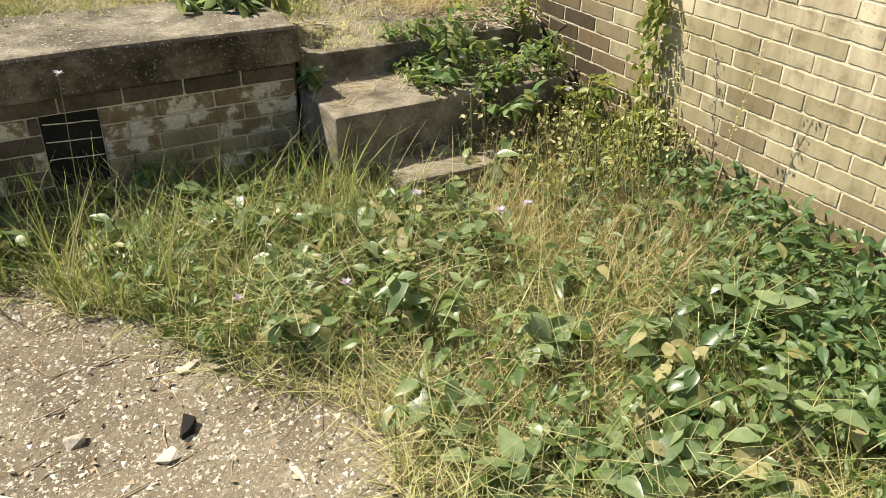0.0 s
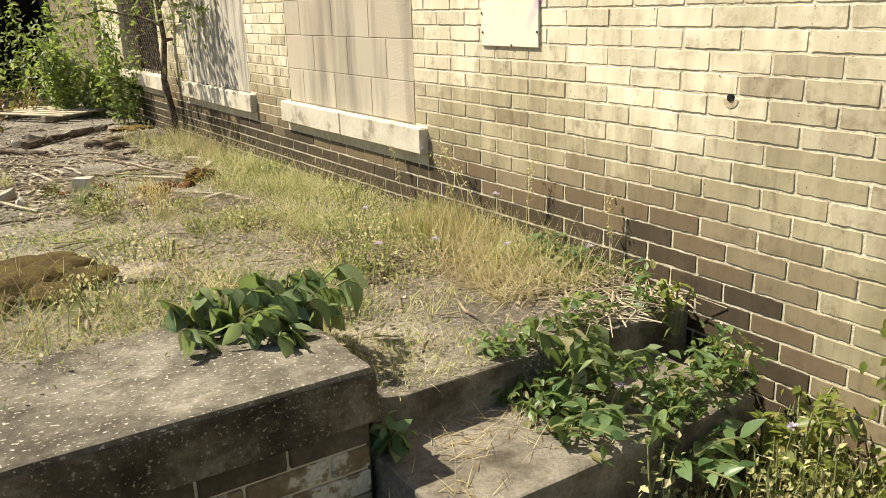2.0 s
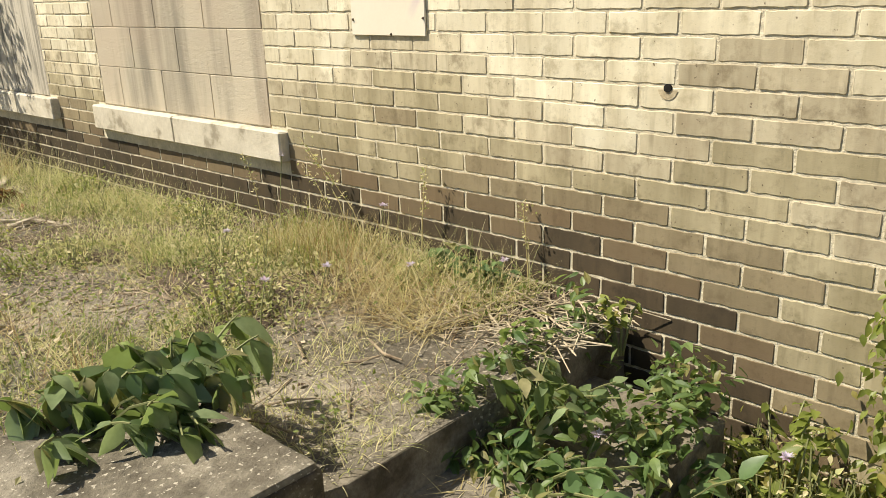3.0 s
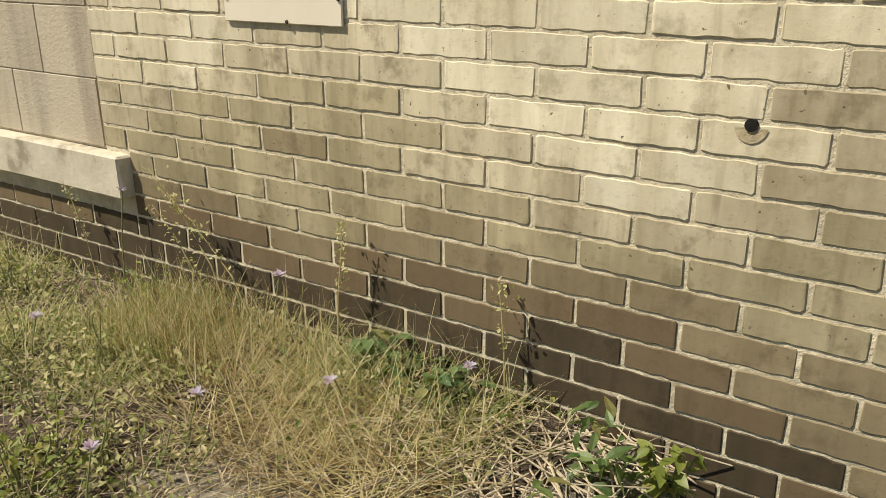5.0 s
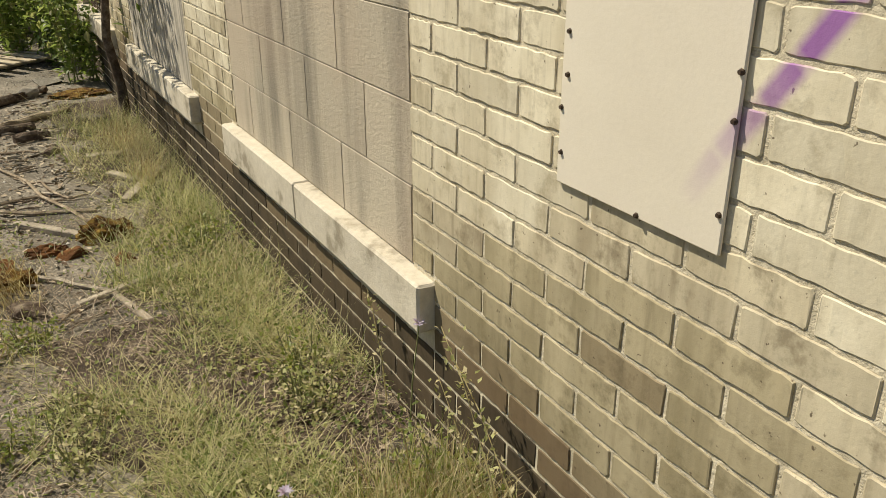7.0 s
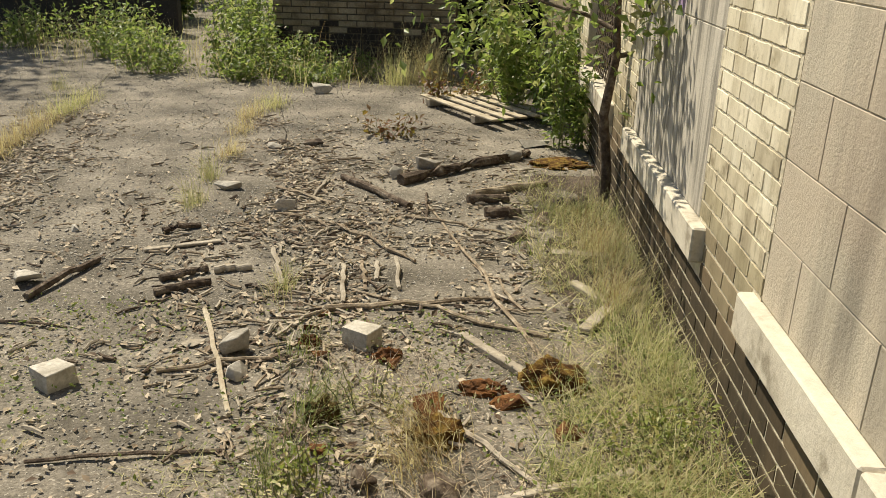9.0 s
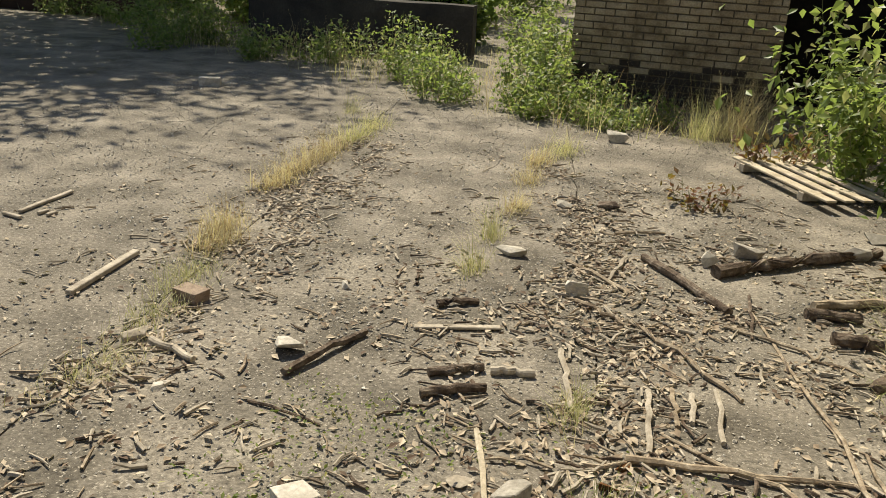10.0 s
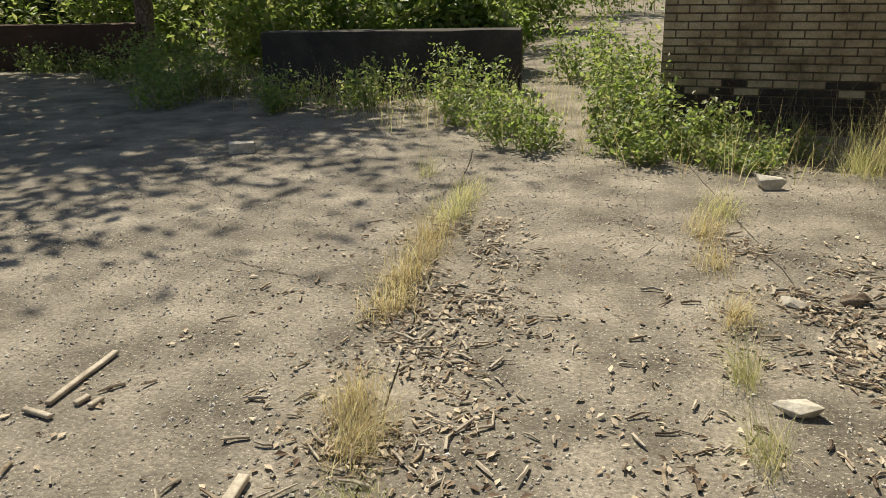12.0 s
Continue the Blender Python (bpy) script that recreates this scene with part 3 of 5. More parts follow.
grass("grass", field(20000, -4.0, -0.04, -3.4, -0.7, lambda x, y: weeds(x, y) * not_steps(x, y) * (0.75 + nz(x, y, 2.5)), low), 0.21, GRASS, "green meadow grass among weeds", 0.0042)
grass("grass", field(13000, -4.0, -0.04, -3.4, -0.7, lambda x, y: weeds(x, y) * not_steps(x, y) * (0.4 + 1.5 * nz(x, y, 2.0, 5)), low), 0.22, STRAW, "dry yellow grass among weeds", 0.004)
grass("grass", field(52000, -4.0, -0.04, -3.4, -0.7, lambda x, y: weeds(x, y) * not_steps(x, y) * 0.7, low), 0.22, STRAWGREEN, "flattened drying grass on the soil", 0.004, flat=True)
grass("grass", field(2600, -0.8, -0.2, -2.1, -1.0, lambda x, y: 0.8, low), 0.36, STRAW, "tall dry grass beside the wall", 0.004, 0.55, 1.2)
grass("grass", field(1500, -2.4, -1.1, -1.5, -0.74, lambda x, y: weeds(x, y) * 0.9, low), 0.40, GRASS, "long green grass against the retaining wall", 0.007, 0.4, 1.5)

lp = field(21000, -3.2, -0.05, -3.6, -0.72, lambda x, y: weeds(x, y) * not_steps(x, y) * (0.45 + 1.9 * nz(x, y, 2.3, 2)), low)
lp[:, 2] += rng.uniform(0.01, 0.16, len(lp))
n = len(lp)
LV, LF = leaf_shape(0.45, 0.25, 0.12)
stuff("weed_leaves", [scatter(LV, LF, lp, rng.uniform(0, 6.3, n), rng.normal(0.0, 0.5, n), rng.normal(0, 0.5, n), rng.uniform(0.025, 0.065, n))], LEAF, "small mixed weed leaves carpeting the soil", "weeds")
lp = field(5200, -0.66, -0.03, -3.2, -1.4, lambda x, y: 0.8 + 0.8 * nz(x, y, 4, 9), low)
lp[:, 2] += rng.uniform(0.03, 0.24, len(lp)) * np.clip(1.2 + lp[:, 0], 0.3, 1)
n = len(lp)
stuff("creeper_leaves", [scatter(LV, LF, lp, rng.uniform(0, 6.3, n), rng.normal(-0.1, 0.45, n), rng.normal(0, 0.45, n), rng.uniform(0.03, 0.07, n))], LEAFBLUE, "dark green creeper mat beside the wall", "creeper")

over = field(11000, -2.6, -0.1, -3.3, -1.0, lambda x, y: weeds(x, y) * (0.45 + 1.6 * nz(x, y, 2.2, 17)), low)
over[:, 2] += rng.uniform(0.03, 0.17, len(over))
grass("grass", over, 0.26, STRAWGREEN, "long bleached straw fallen across the weeds", 0.0022, flat=True)
grass("grass", field(600, -0.7, -0.3, -1.8, -1.15, lambda x, y: 0.9, low), 0.34, leaf_material("rusty_grass", (0.26, 0.15, 0.06), (0.48, 0.33, 0.15), (0.16, 0.08, 0.03), 0.3, 0.8), "rust-brown dead grass beside the wall", 0.003, 0.6, 1.6)
pr = random.Random(11)
G = "broad-leaved weeds in the lower yard"
for (x, y, st, h, sp, lf) in [(-1.08, -2.10, 5, .22, .12, .085), (-1.45, -2.2, 6, .16, .16, .075), (-0.95, -2.5, 6, .2, .16, .085), (-0.98, -2.68, 6, .18, .16, .085), (-1.2, -2.42, 6, .14, .16, .075),
                              (-0.72, -2.62, 6, .2, .18, .08), (-1.55, -1.5, 5, .2, .14, .07), (-1.25, -1.55, 6, .26, .16, .075), (-1.0, -1.6, 6, .22, .16, .07), (-1.9, -1.05, 6, .2, .18, .08),
                              (-1.55, -0.95, 6, .22, .2, .08), (-2.25, -0.9, 5, .24, .16, .08), (-1.75, -0.82, 5, .26, .14, .07), (-0.8, -1.9, 5, .18, .14, .065), (-0.9, -1.3, 5, .2, .14, .065),
                              (-0.55, -1.2, 6, .24, .18, .075), (-0.75, -1.1, 6, .2, .14, .075), (-0.45, -1.45, 6, .24, .16, .07), (-2.6, -0.85, 5, .26, .18, .08), (-1.35, -1.25, 5, .24, .16, .07), (-1.6, -1.25, 5, .2, .15, .075),
                              (-1.7, -2.55, 5, .14, .15, .075), (-0.6, -2.95, 6, .22, .2, .085), (-1.3, -2.85, 5, .16, .18, .08), (-1.45, -2.45, 7, .16, .16, .08), (-1.15, -2.62, 7, .2, .15, .085), (-0.85, -2.3, 6, .2, .15, .08), (-1.3, -1.85, 6, .24, .15, .075), (-1.6, -1.75, 5, .16, .13, .065), (-1.1, -1.35, 6, .24, .14, .07), (-0.55, -2.25, 6, .24, .16, .08)]:
    leafy_plant("broadleaf_weed", x, y, ground_height(x, y), st + 3, h, sp, lf * 1.15, LEAF_O, "green broad-leaved weed growing from the soil among grass", G, 6, pr.randrange(9999))

# plants on and by the steps
leafy_plant("broadleaf_plant", -1.2, -0.26, 0.2, 26, 0.16, 0.26, 0.095, LEAF_O, "large-leaved plant hanging over the concrete cap", "", 8, 5, -1.6, (0, -0.05), -0.8)
leafy_plant("broadleaf_plant", -0.55, -0.68, 0.03, 14, 0.17, 0.19, 0.075, LEAF_O, "leafy green plant growing out of the steps", "", 8, 6, -1.8, (-0.02, -0.05), -0.55)
leafy_plant("broadleaf_plant", -0.72, -0.76, -0.03, 9, 0.12, 0.16, 0.065, LEAFBLUE_O, "leafy creeping plant spilling down over the step", "", 9, 8, -1.8, (0.02, -0.12))
leafy_plant("broadleaf_plant", -0.5, -0.98, -0.12, 9, 0.13, 0.2, 0.07, LEAFBLUE_O, "leafy creeping plant below the step", "", 9, 9, -1.8, (0.02, -0.12))
leafy_plant("broadleaf_plant", -1.12, -0.66, -0.05, 5, 0.16, 0.07, 0.055, LEAFBLUE_O, "narrow-leaved plant in the corner of cap and step", "", 8, 10)
leafy_plant("yellow_plant", -0.14, -0.66, 0.06, 6, 0.17, 0.07, 0.035, LEAFYEL_O, "yellow-green upright weed against the brick wall", "", 9, 12)
leafy_plant("creeper_plant", -0.07, 0.0, 0.10, 9, 0.10, 0.10, 0.055, LEAFBLUE_O, "five-leaved creeper at the foot of the wall", "", 7, 13, None, (0, 0))
leafy_plant("creeper_plant", -0.09, -0.16, 0.10, 9, 0.09, 0.09, 0.06, LEAFBLUE_O, "five-leaved creeper at the foot of the wall", "", 7, 14, None, (0, 0))
lp = field(2300, -0.78, -0.12, -1.0, -0.5, lambda x, y: 0.45 + nz(x, y, 5) * 1.2, lambda x, y: (-0.02 if y < -0.6 else 0.09))
n = len(lp)
lp[:, 2] += rng.uniform(0.0, 0.15, n) * np.clip(1.1 + lp[:, 0], 0.3, 1)
stuff("vine_leaves", [scatter(LV, LF, lp, rng.uniform(0, 6.3, n), rng.normal(-0.2, 0.5, n), rng.normal(0, 0.5, n), rng.uniform(0.02, 0.055, n))], LEAF, "small leaves creeping over the steps", "creeper")

leafy_plant("broadleaf_plant", -1.38, -0.22, 0.2, 18, 0.15, 0.2, 0.095, LEAF_O, "large-leaved plant hanging over the concrete cap", "", 8, 15, -1.6, (0, -0.05), -0.8)
leafy_plant("yellow_plant", -0.2, -1.12, LOW + 0.1, 14, 0.34, 0.16, 0.055, LEAFYEL_O, "tangled yellow-green weed against the brick wall", "", 10, 16)
leafy_plant("yellow_plant", -0.16, -1.42, LOW, 14, 0.42, 0.16, 0.055, LEAFYEL_O, "tangled yellow-green weed against the brick wall", "", 10, 17)
leafy_plant("yellow_plant", -0.35, -0.95, LOW + 0.1, 10, 0.26, 0.14, 0.05, LEAFYEL_O, "tangled yellow-green weed against the brick wall", "", 10, 18)
grass("grass", field(5200, -2.8, -1.2, -0.2, 0.5, lambda x, y: 0.6 + nz(x, y, 3), up), 0.18, STRAW, "dead straw lying behind the cap", 0.003, flat=True)
grass("grass", field(2600, -3.0, -1.3, -0.2, 0.3, lambda x, y: 0.5 + 1.5 * nz(x, y, 3, 2), up), 0.12, GRASS, "green grass growing behind the cap", 0.003, 0.5, 1.6)

grass("grass", field(420, -1.14, -0.6, -0.95, -0.62, lambda x, y: 0.5 + 1.5 * nz(x, y, 6), lambda x, y: -0.022), 0.08, STRAW, "dead straw lying on the step", 0.003, flat=True)
grass("grass", field(2400, -1.12, -0.55, -0.6, -0.05, lambda x, y: 0.5 + 1.6 * nz(x, y, 5, 3), up), 0.08, STRAWGREEN, "short drying grass on the landing", 0.003, 0.9, 1.8)

# climbing vine on the wall
vine = empty("climbing_vine", pose(-0.03, -1.3, LOW), "yellow-green vine climbing the painted brick wall", "vine")
vp = [(0, 0.02, 0), (-0.01, -0.03, 0.2), (0.0, 0.0, 0.4), (0.01, 0.02, 0.6), (0.015, 0.0, 0.74)]
v, f = tube(vp, [0.006, 0.005, 0.005, 0.004, 0.002], 5)
mesh_part("stem", np_mesh("stem", np.array([tuple(p) for p in v]), np.array(f)), STALK, vine)
for k in range(290):
    t = pr.random() ** 0.7
    i = min(3, int(t * 4))
    p = Vector(vp[i]).lerp(Vector(vp[i + 1]), t * 4 - i) + Vector((-pr.uniform(0.0, 0.05), pr.gauss(0, 0.018 + 0.04 * (1 - t)), 0))
    ob = new("leaf", leaf_mesh(LEAFYEL_O, pr.randrange(4)))
    s = pr.uniform(0.02, 0.042)
    ob.matrix_basis = Matrix.LocRotScale(p, Euler((pr.gauss(-0.9, 0.4), pr.gauss(0, 0.4), pr.gauss(1.57, 0.8))), (s, s, s))
    ob.parent = vine


def flower(x, y, z, h, label, seed, petals=14, r=0.018, lean=(0.02, -0.02)):
    """A thin-stalked flower with a ring of narrow petals."""
    q = random.Random(seed)
    fl = empty("wildflower", pose(x, y, z), label, "flower", "lilac wildflowers")
    pts = [(0, 0, 0), (lean[0] * 0.4, lean[1] * 0.3, h * 0.5), (lean[0], lean[1], h)]
    v, f = tube(pts, [0.0022, 0.0018, 0.0014], 4)
    mesh_part("stem", np_mesh("stem", np.array([tuple(p) for p in v]), np.array(f)), STALK, fl)
    yaw = np.linspace(0, 2 * np.pi, petals, endpoint=False)
    v, f = scatter(SMALL_V, SMALL_F, np.tile(np.array([pts[-1]]), (petals, 1)), yaw, np.array([q.uniform(0.1, 0.9) for _ in yaw]), np.zeros(petals), np.full(petals, r))
    mesh_part("petals", np_mesh("petals", v, f), PETAL, fl, "pale lilac petals")


for i, (x, y, z, h) in enumerate([(-1.22, -1.62, LOW, .34), (-1.5, -1.75, LOW, .2), (-1.75, -1.6, LOW, .14), (-1.0, -1.72, LOW, .28), (-0.93, -1.75, LOW, .3), (-2.02, -1.0, LOW, .62), (-2.35, -0.98, LOW, .5),
                                  (-0.12, 0.3, 0.09, .2), (-0.1, -0.2, 0.09, .1), (-0.45, 0.75, 0.08, .12), (-0.5, 0.15, 0.09, .12), (-0.75, 0.1, 0.09, .16), (-0.3, 0.0, 0.09, .1), (-0.06, 0.93, .08, .3), (-0.62, -0.86, -.02, .1), (-0.33, -1.15, -.3, .3)]):
    flower(x, y, z, h, "lilac wildflower on a thin stalk among grass", i)

# ---- terrace grass along the wall ----
def near_wall(x, y):
    """Thick mat near the wall, thinning over the slab."""
    wid = (0.9 if 0.1 < y < 1.9 else 0.6) + 0.3 * nz(x, y, 1.6) - 0.04 * max(0, y - 1.5)
    if y < -0.15:
        wid = 0.42
    return max(0.0, min(1.0, (x + wid) / 0.3))


def patch(x, y):
    """Bare brown patches between the clumps of terrace grass."""
    return max(0.0, min(1.0, 0.42 + 3.2 * nz(x, y, 2.6, 31)))


def thin(x, y):
    return max(0.0, 0.5 + 1.6 * nz(x, y, 1.7, 7)) * (1 if x > -1.15 else 0.8)


HUMUS = plain("dark_humus", [(0.3, (0.045, 0.033, 0.024)), (0.5, (0.10, 0.075, 0.055)), (0.7, (0.19, 0.15, 0.11))], 9, 70, 1.0, 1.0, 0.012, (0.26, 0.2, 0.14))
hx, hy = np.arange(-1.5, 0.0, 0.03), np.arange(-0.44, 5.2, 0.03)
hv = np.array([(x, y, slab_z(x, y) - 0.025 + 0.045 * min(1.0, near_wall(x, y) * 1.6) * (0.75 + 0.6 * nz(x, y, 4, 3)) + 0.008 * nz(x, y, 17, 2)) for y in hy for x in hx])
hi_ = np.arange(len(hx) * len(hy)).reshape(len(hy), len(hx))
hf = np.stack([hi_[:-1, :-1], hi_[:-1, 1:], hi_[1:, 1:], hi_[1:, :-1]], -1).reshape(-1, 4)
tagged(mesh_part("soil_bank", np_mesh("soil_bank", hv, hf), HUMUS, smooth=True), "dark humus gathered along the foot of the wall", "soil", kind="structure")
grass("grass", field(64000, -1.4, -0.02, -0.45, 4.6, lambda x, y: near_wall(x, y) * patch(x, y) * (0.6 + 1.2 * nz(x, y, 3.5, 11)), up), 0.16, STRAWGREEN, "matted dry grass along the foot of the wall", 0.0040, flat=True)
grass("grass", field(40000, -1.4, -0.02, -0.4, 4.6, lambda x, y: near_wall(x, y) * patch(x, y) * (0.45 + 1.5 * nz(x, y, 3, 4)), up), 0.12, GRASS, "green grass along the foot of the wall", 0.0042, 0.8, 2.4)
grass("grass", field(20000, -1.4, -0.02, -0.4, 4.6, lambda x, y: near_wall(x, y) * patch(x, y) * (0.4 + 1.3 * nz(x, y, 3, 14)), up), 0.15, STRAW, "dry yellow grass along the foot of the wall", 0.0036, 0.9, 2.4)
grass("grass", field(52000, -2.6, -0.4, -0.4, 2.3, lambda x, y: thin(x, y) * patch(x, y), up), 0.09, STRAWGREEN, "thin grass spreading over the slab", 0.0032, flat=True)
grass("grass", field(1400, -0.34, -0.04, 0.25, 0.75, lambda x, y: 1, up), 0.2, STRAW, "upright golden grass beside the wall", 0.003, 0.6, 1.3)
grass("grass", field(900, -0.36, -0.04, 0.35, 0.8, lambda x, y: 1, up), 0.16, LEAFYEL, "fresh green grass beside the wall", 0.003, 0.6, 1.2)
grass("grass", field(1500, -0.5, -0.16, -0.3, 0.25, lambda x, y: 0.9, up), 0.24, STRAW, "straw-coloured grass combed flat by rain", 0.003, flat=True)
grass("grass", field(4200, -0.5, -0.02, 2.3, 5.0, lambda x, y: (0.4 + 1.4 * nz(x, y, 3, 21)) * (1 if x > -0.3 else 0.5), up), 0.28, STRAWGREEN, "long grass leaning from the wall", 0.003, 0.9, 1.6)
lp = field(34000, -2.4, -0.02, -0.45, 3.2, lambda x, y: max(near_wall(x, y), thin(x, y) * 0.8) * 0.6, up)
n = len(lp)
lp[:, 2] += rng.uniform(0.0, 0.07, n)
stuff("weed_leaves", [scatter(SMALL_V, SMALL_F, lp, rng.uniform(0, 6.3, n), rng.normal(0, 0.5, n), rng.normal(0, 0.5, n), rng.uniform(0.008, 0.022, n))], GRASS, "tiny weed leaves in the dry grass", "weeds")

wisp = field(9000, -1.2, -0.03, -0.4, 3.6, lambda x, y: near_wall(x, y) * patch(x, y), up)
wisp[:, 2] += rng.uniform(0.0, 0.08, len(wisp))
grass("grass", wisp, 0.2, STRAWGREEN, "fine wiry seed stems leaning over the grass", 0.0019, 0.9, 1.2)
dead = field(16000, -1.3, -0.03, -0.45, 3.0, lambda x, y: (1 - patch(x, y)) * 0.9 + 0.1, up)
dead[:, 2] += rng.uniform(0.004, 0.03, len(dead))
grass("grass", dead, 0.08, LITTER, "dead brown roots and stems on bare soil", 0.0026, flat=True)
# tall seed stalks against the wall
for i, (x, y, h, lx, ly) in enumerate([(-0.12, 0.42, .38, 0.03, 0.3), (-0.1, 0.36, .33, 0.02, 0.34), (-0.14, 0.46, .3, 0.02, 0.22), (-0.05, 0.16, .34, 0, -.04), (-0.04, -0.28, .26, 0, .02), (-0.1, -1.55, .75, .0, .1), (-0.12, -1.75, .7, 0, -.1), (-0.2, -1.62, .6, 0, .05), (-0.06, 1.05, .3, 0, .1)]):
    st = empty("seed_stalk", pose(x, y, up(x, y) if y > -0.6 else LOW), "dry seed-headed stalk standing before the wall", "weed", "dry seed stalks")
    pts = [Vector((0, 0, 0)), Vector((lx * .3, ly * .25, h * .45)), Vector((lx * .7, ly * .65, h * .8)), Vector((lx, ly, h))]
    v, f = tube(pts, [0.002, 0.0018, 0.0014, 0.001], 4)
    mesh_part("stem", np_mesh("stem", np.array([tuple(p) for p in v]), np.array(f)), STRAW, st)
    m = 46
    tt = rng.uniform(0.35, 1, m)
    pp = np.array([tuple(pts[min(2, int(t * 3))].lerp(pts[min(2, int(t * 3)) + 1], t * 3 - min(2, int(t * 3)))) for t in tt]) + rng.normal(0, 0.014, (m, 3)) * tt[:, None]
    v, f = scatter(SMALL_V, SMALL_F, pp, rng.uniform(0, 6.3, m), rng.uniform(0, 1.3, m), rng.normal(0, .5, m), rng.uniform(0.008, 0.018, m))
    mesh_part("seed_head", np_mesh("seed_head", v, f), STRAWGREEN, st)["kind"] = "stuff"


# ---- tufts in the slab joints ----
def tuft(x, y, n, r, h, mat, label):
    n = int(n * 1.6)
    pos = np.stack([rng.normal(0, r * 0.6, n), rng.normal(0, r * 1.3, n), np.zeros(n)], -1)
    v, f = blades(pos, rng.uniform(0.2, 1.15, n) * h, np.full(n, 0.0026), np.abs(rng.normal(0.5, 0.35, n)), rng.uniform(0.1, 1.7, n), rng.normal(rng.uniform(0, 6.3), 1.0, n))
    ob = mesh_part("grass_tuft", np_mesh("grass_tuft", v, f), mat)
    ob.location = (x, y, up(x, y))
    return tagged(ob, label, "grass", kind="stuff")


for (x, y, n, r, h, mat) in [(-3.40, 4.12, 220, .07, .22, STRAW), (-3.5, 4.35, 200, .06, .24, STRAW), (-3.25, 3.75, 160, .08, .14, STRAWGREEN), (-3.12, 3.4, 140, .09, .13, STRAWGREEN), (-3.0, 2.95, 120, .09, .14, STRAWGREEN),
                             (-3.72, 5.15, 200, .08, .2, STRAW), (-3.78, 5.45, 220, .08, .22, STRAW), (-3.82, 5.75, 200, .09, .22, STRAW), (-3.86, 6.1, 200, .09, .24, STRAW), (-3.9, 6.5, 200, .09, .24, STRAWGREEN), (-3.95, 6.9, 160, .09, .24, STRAWGREEN),
                             (-2.2, 4.42, 110, .05, .22, STRAWGREEN), (-2.27, 4.9, 90, .04, .26, STRAWGREEN), (-2.32, 5.45, 150, .06, .2, STRAW), (-2.42, 6.1, 140, .07, .18, STRAW), (-2.5, 6.6, 180, .09, .22, STRAW), (-2.45, 7.0, 200, .1, .24, STRAWGREEN),
                             (-1.5, 3.4, 90, .05, .16, STRAWGREEN), (-1.32, 2.9, 90, .06, .14, GRASS), (-1.2, 2.5, 150, .06, .2, GRASS), (-0.86, 2.35, 260, .08, .24, STRAW), (-1.25, 2.2, 110, .06, .16, GRASS), (-0.95, 1.85, 150, .07, .14, STRAW),
                             (-1.9, 1.6, 130, .08, .18, GRASS), (-2.1, 0.9, 150, .1, .2, GRASS), (-2.2, 0.3, 160, .1, .16, GRASS), (-1.75, 0.1, 170, .12, .14, GRASS), (-2.0, -0.02, 170, .12, .16, GRASS), (-1.35, 1.0, 150, .1, .14, GRASS), (-1.1, 0.4, 220, .1, .14, GRASS), (-0.9, 0.05, 170, .08, .13, GRASS),
                             (-1.55, 8.3, 200, .12, .5, STRAWGREEN), (-1.2, 8.4, 200, .12, .7, STRAW), (-1.35, 8.5, 160, .12, .75, STRAW), (-0.75, 7.9, 160, .12, .4, STRAWGREEN), (-4.4, 7.4, 60, .05, .3, STRAWGREEN), (-0.2, 4.0, 160, .08, .3, STRAW), (-0.2, 3.4, 160, .08, .3, STRAW)]:
    tuft(x, y, n, r, h, mat, {STRAW: "dry golden grass tuft in a slab joint", STRAWGREEN: "half-dry grass tuft in a slab joint", GRASS: "green grass tuft growing on the slab"}[mat])

# ---- retaining wall face ----
PEEL = plain("peeling_white_paint_brick", [(0.42, (0.20, 0.145, 0.085)), (0.49, (0.27, 0.21, 0.13)), (0.53, (0.60, 0.55, 0.44)), (0.7, (0.68, 0.63, 0.52))], 11, 60, 0.85, 0.7)
TANB = plain("tan_painted_brick", [(0.3, (0.20, 0.16, 0.10)), (0.6, (0.34, 0.28, 0.18))], 6, 60, 0.85, 0.6)
GRIMEB = plain("grimy_brick", [(0.3, (0.06, 0.045, 0.03)), (0.6, (0.15, 0.12, 0.085))], 6, 60, 0.85, 0.6)
rr = random.Random(21)
for k in range(9):
    zt = 0.083 - k * C
    off = 0.1 if k % 2 else 0.0
    for j in range(15):
        b1 = CAPX - 0.012 - j * L + off
        a1 = b1 - L
        b1 = min(b1, CAPX - 0.012)
        if a1 < -4.1:
            break
        hole_gap = a1 < -1.88 and b1 > -2.06 and 1 <= k <= 4
        if hole_gap:
            if b1 > -1.88:
                a1 = -1.88
            elif a1 < -2.06:
                b1 = -2.06
            else:
                continue
        if b1 - a1 < 0.03:
            continue
        mat = (GRIMEB if (a1 < -1.9 or k == 0) else PEEL if k in (1, 2) else TANB) if rr.random() < 0.85 else PEEL
        yo = CAPF + 0.022 + rr.uniform(0, 0.006)
        part("brick", box(a1 + 0.004, b1 - 0.004, yo, CAPF + 0.06, zt - C + 0.004, zt - 0.004, 0.004), mat, ret)
# shallow black panel; the hole's inner shade is only its colour
part("vent_recess", box(-2.06, -1.88, CAPF + 0.031, CAPF + 0.05, -0.26, 0.02), BLACK, ret, "hole where bricks are missing, its shade painted black")
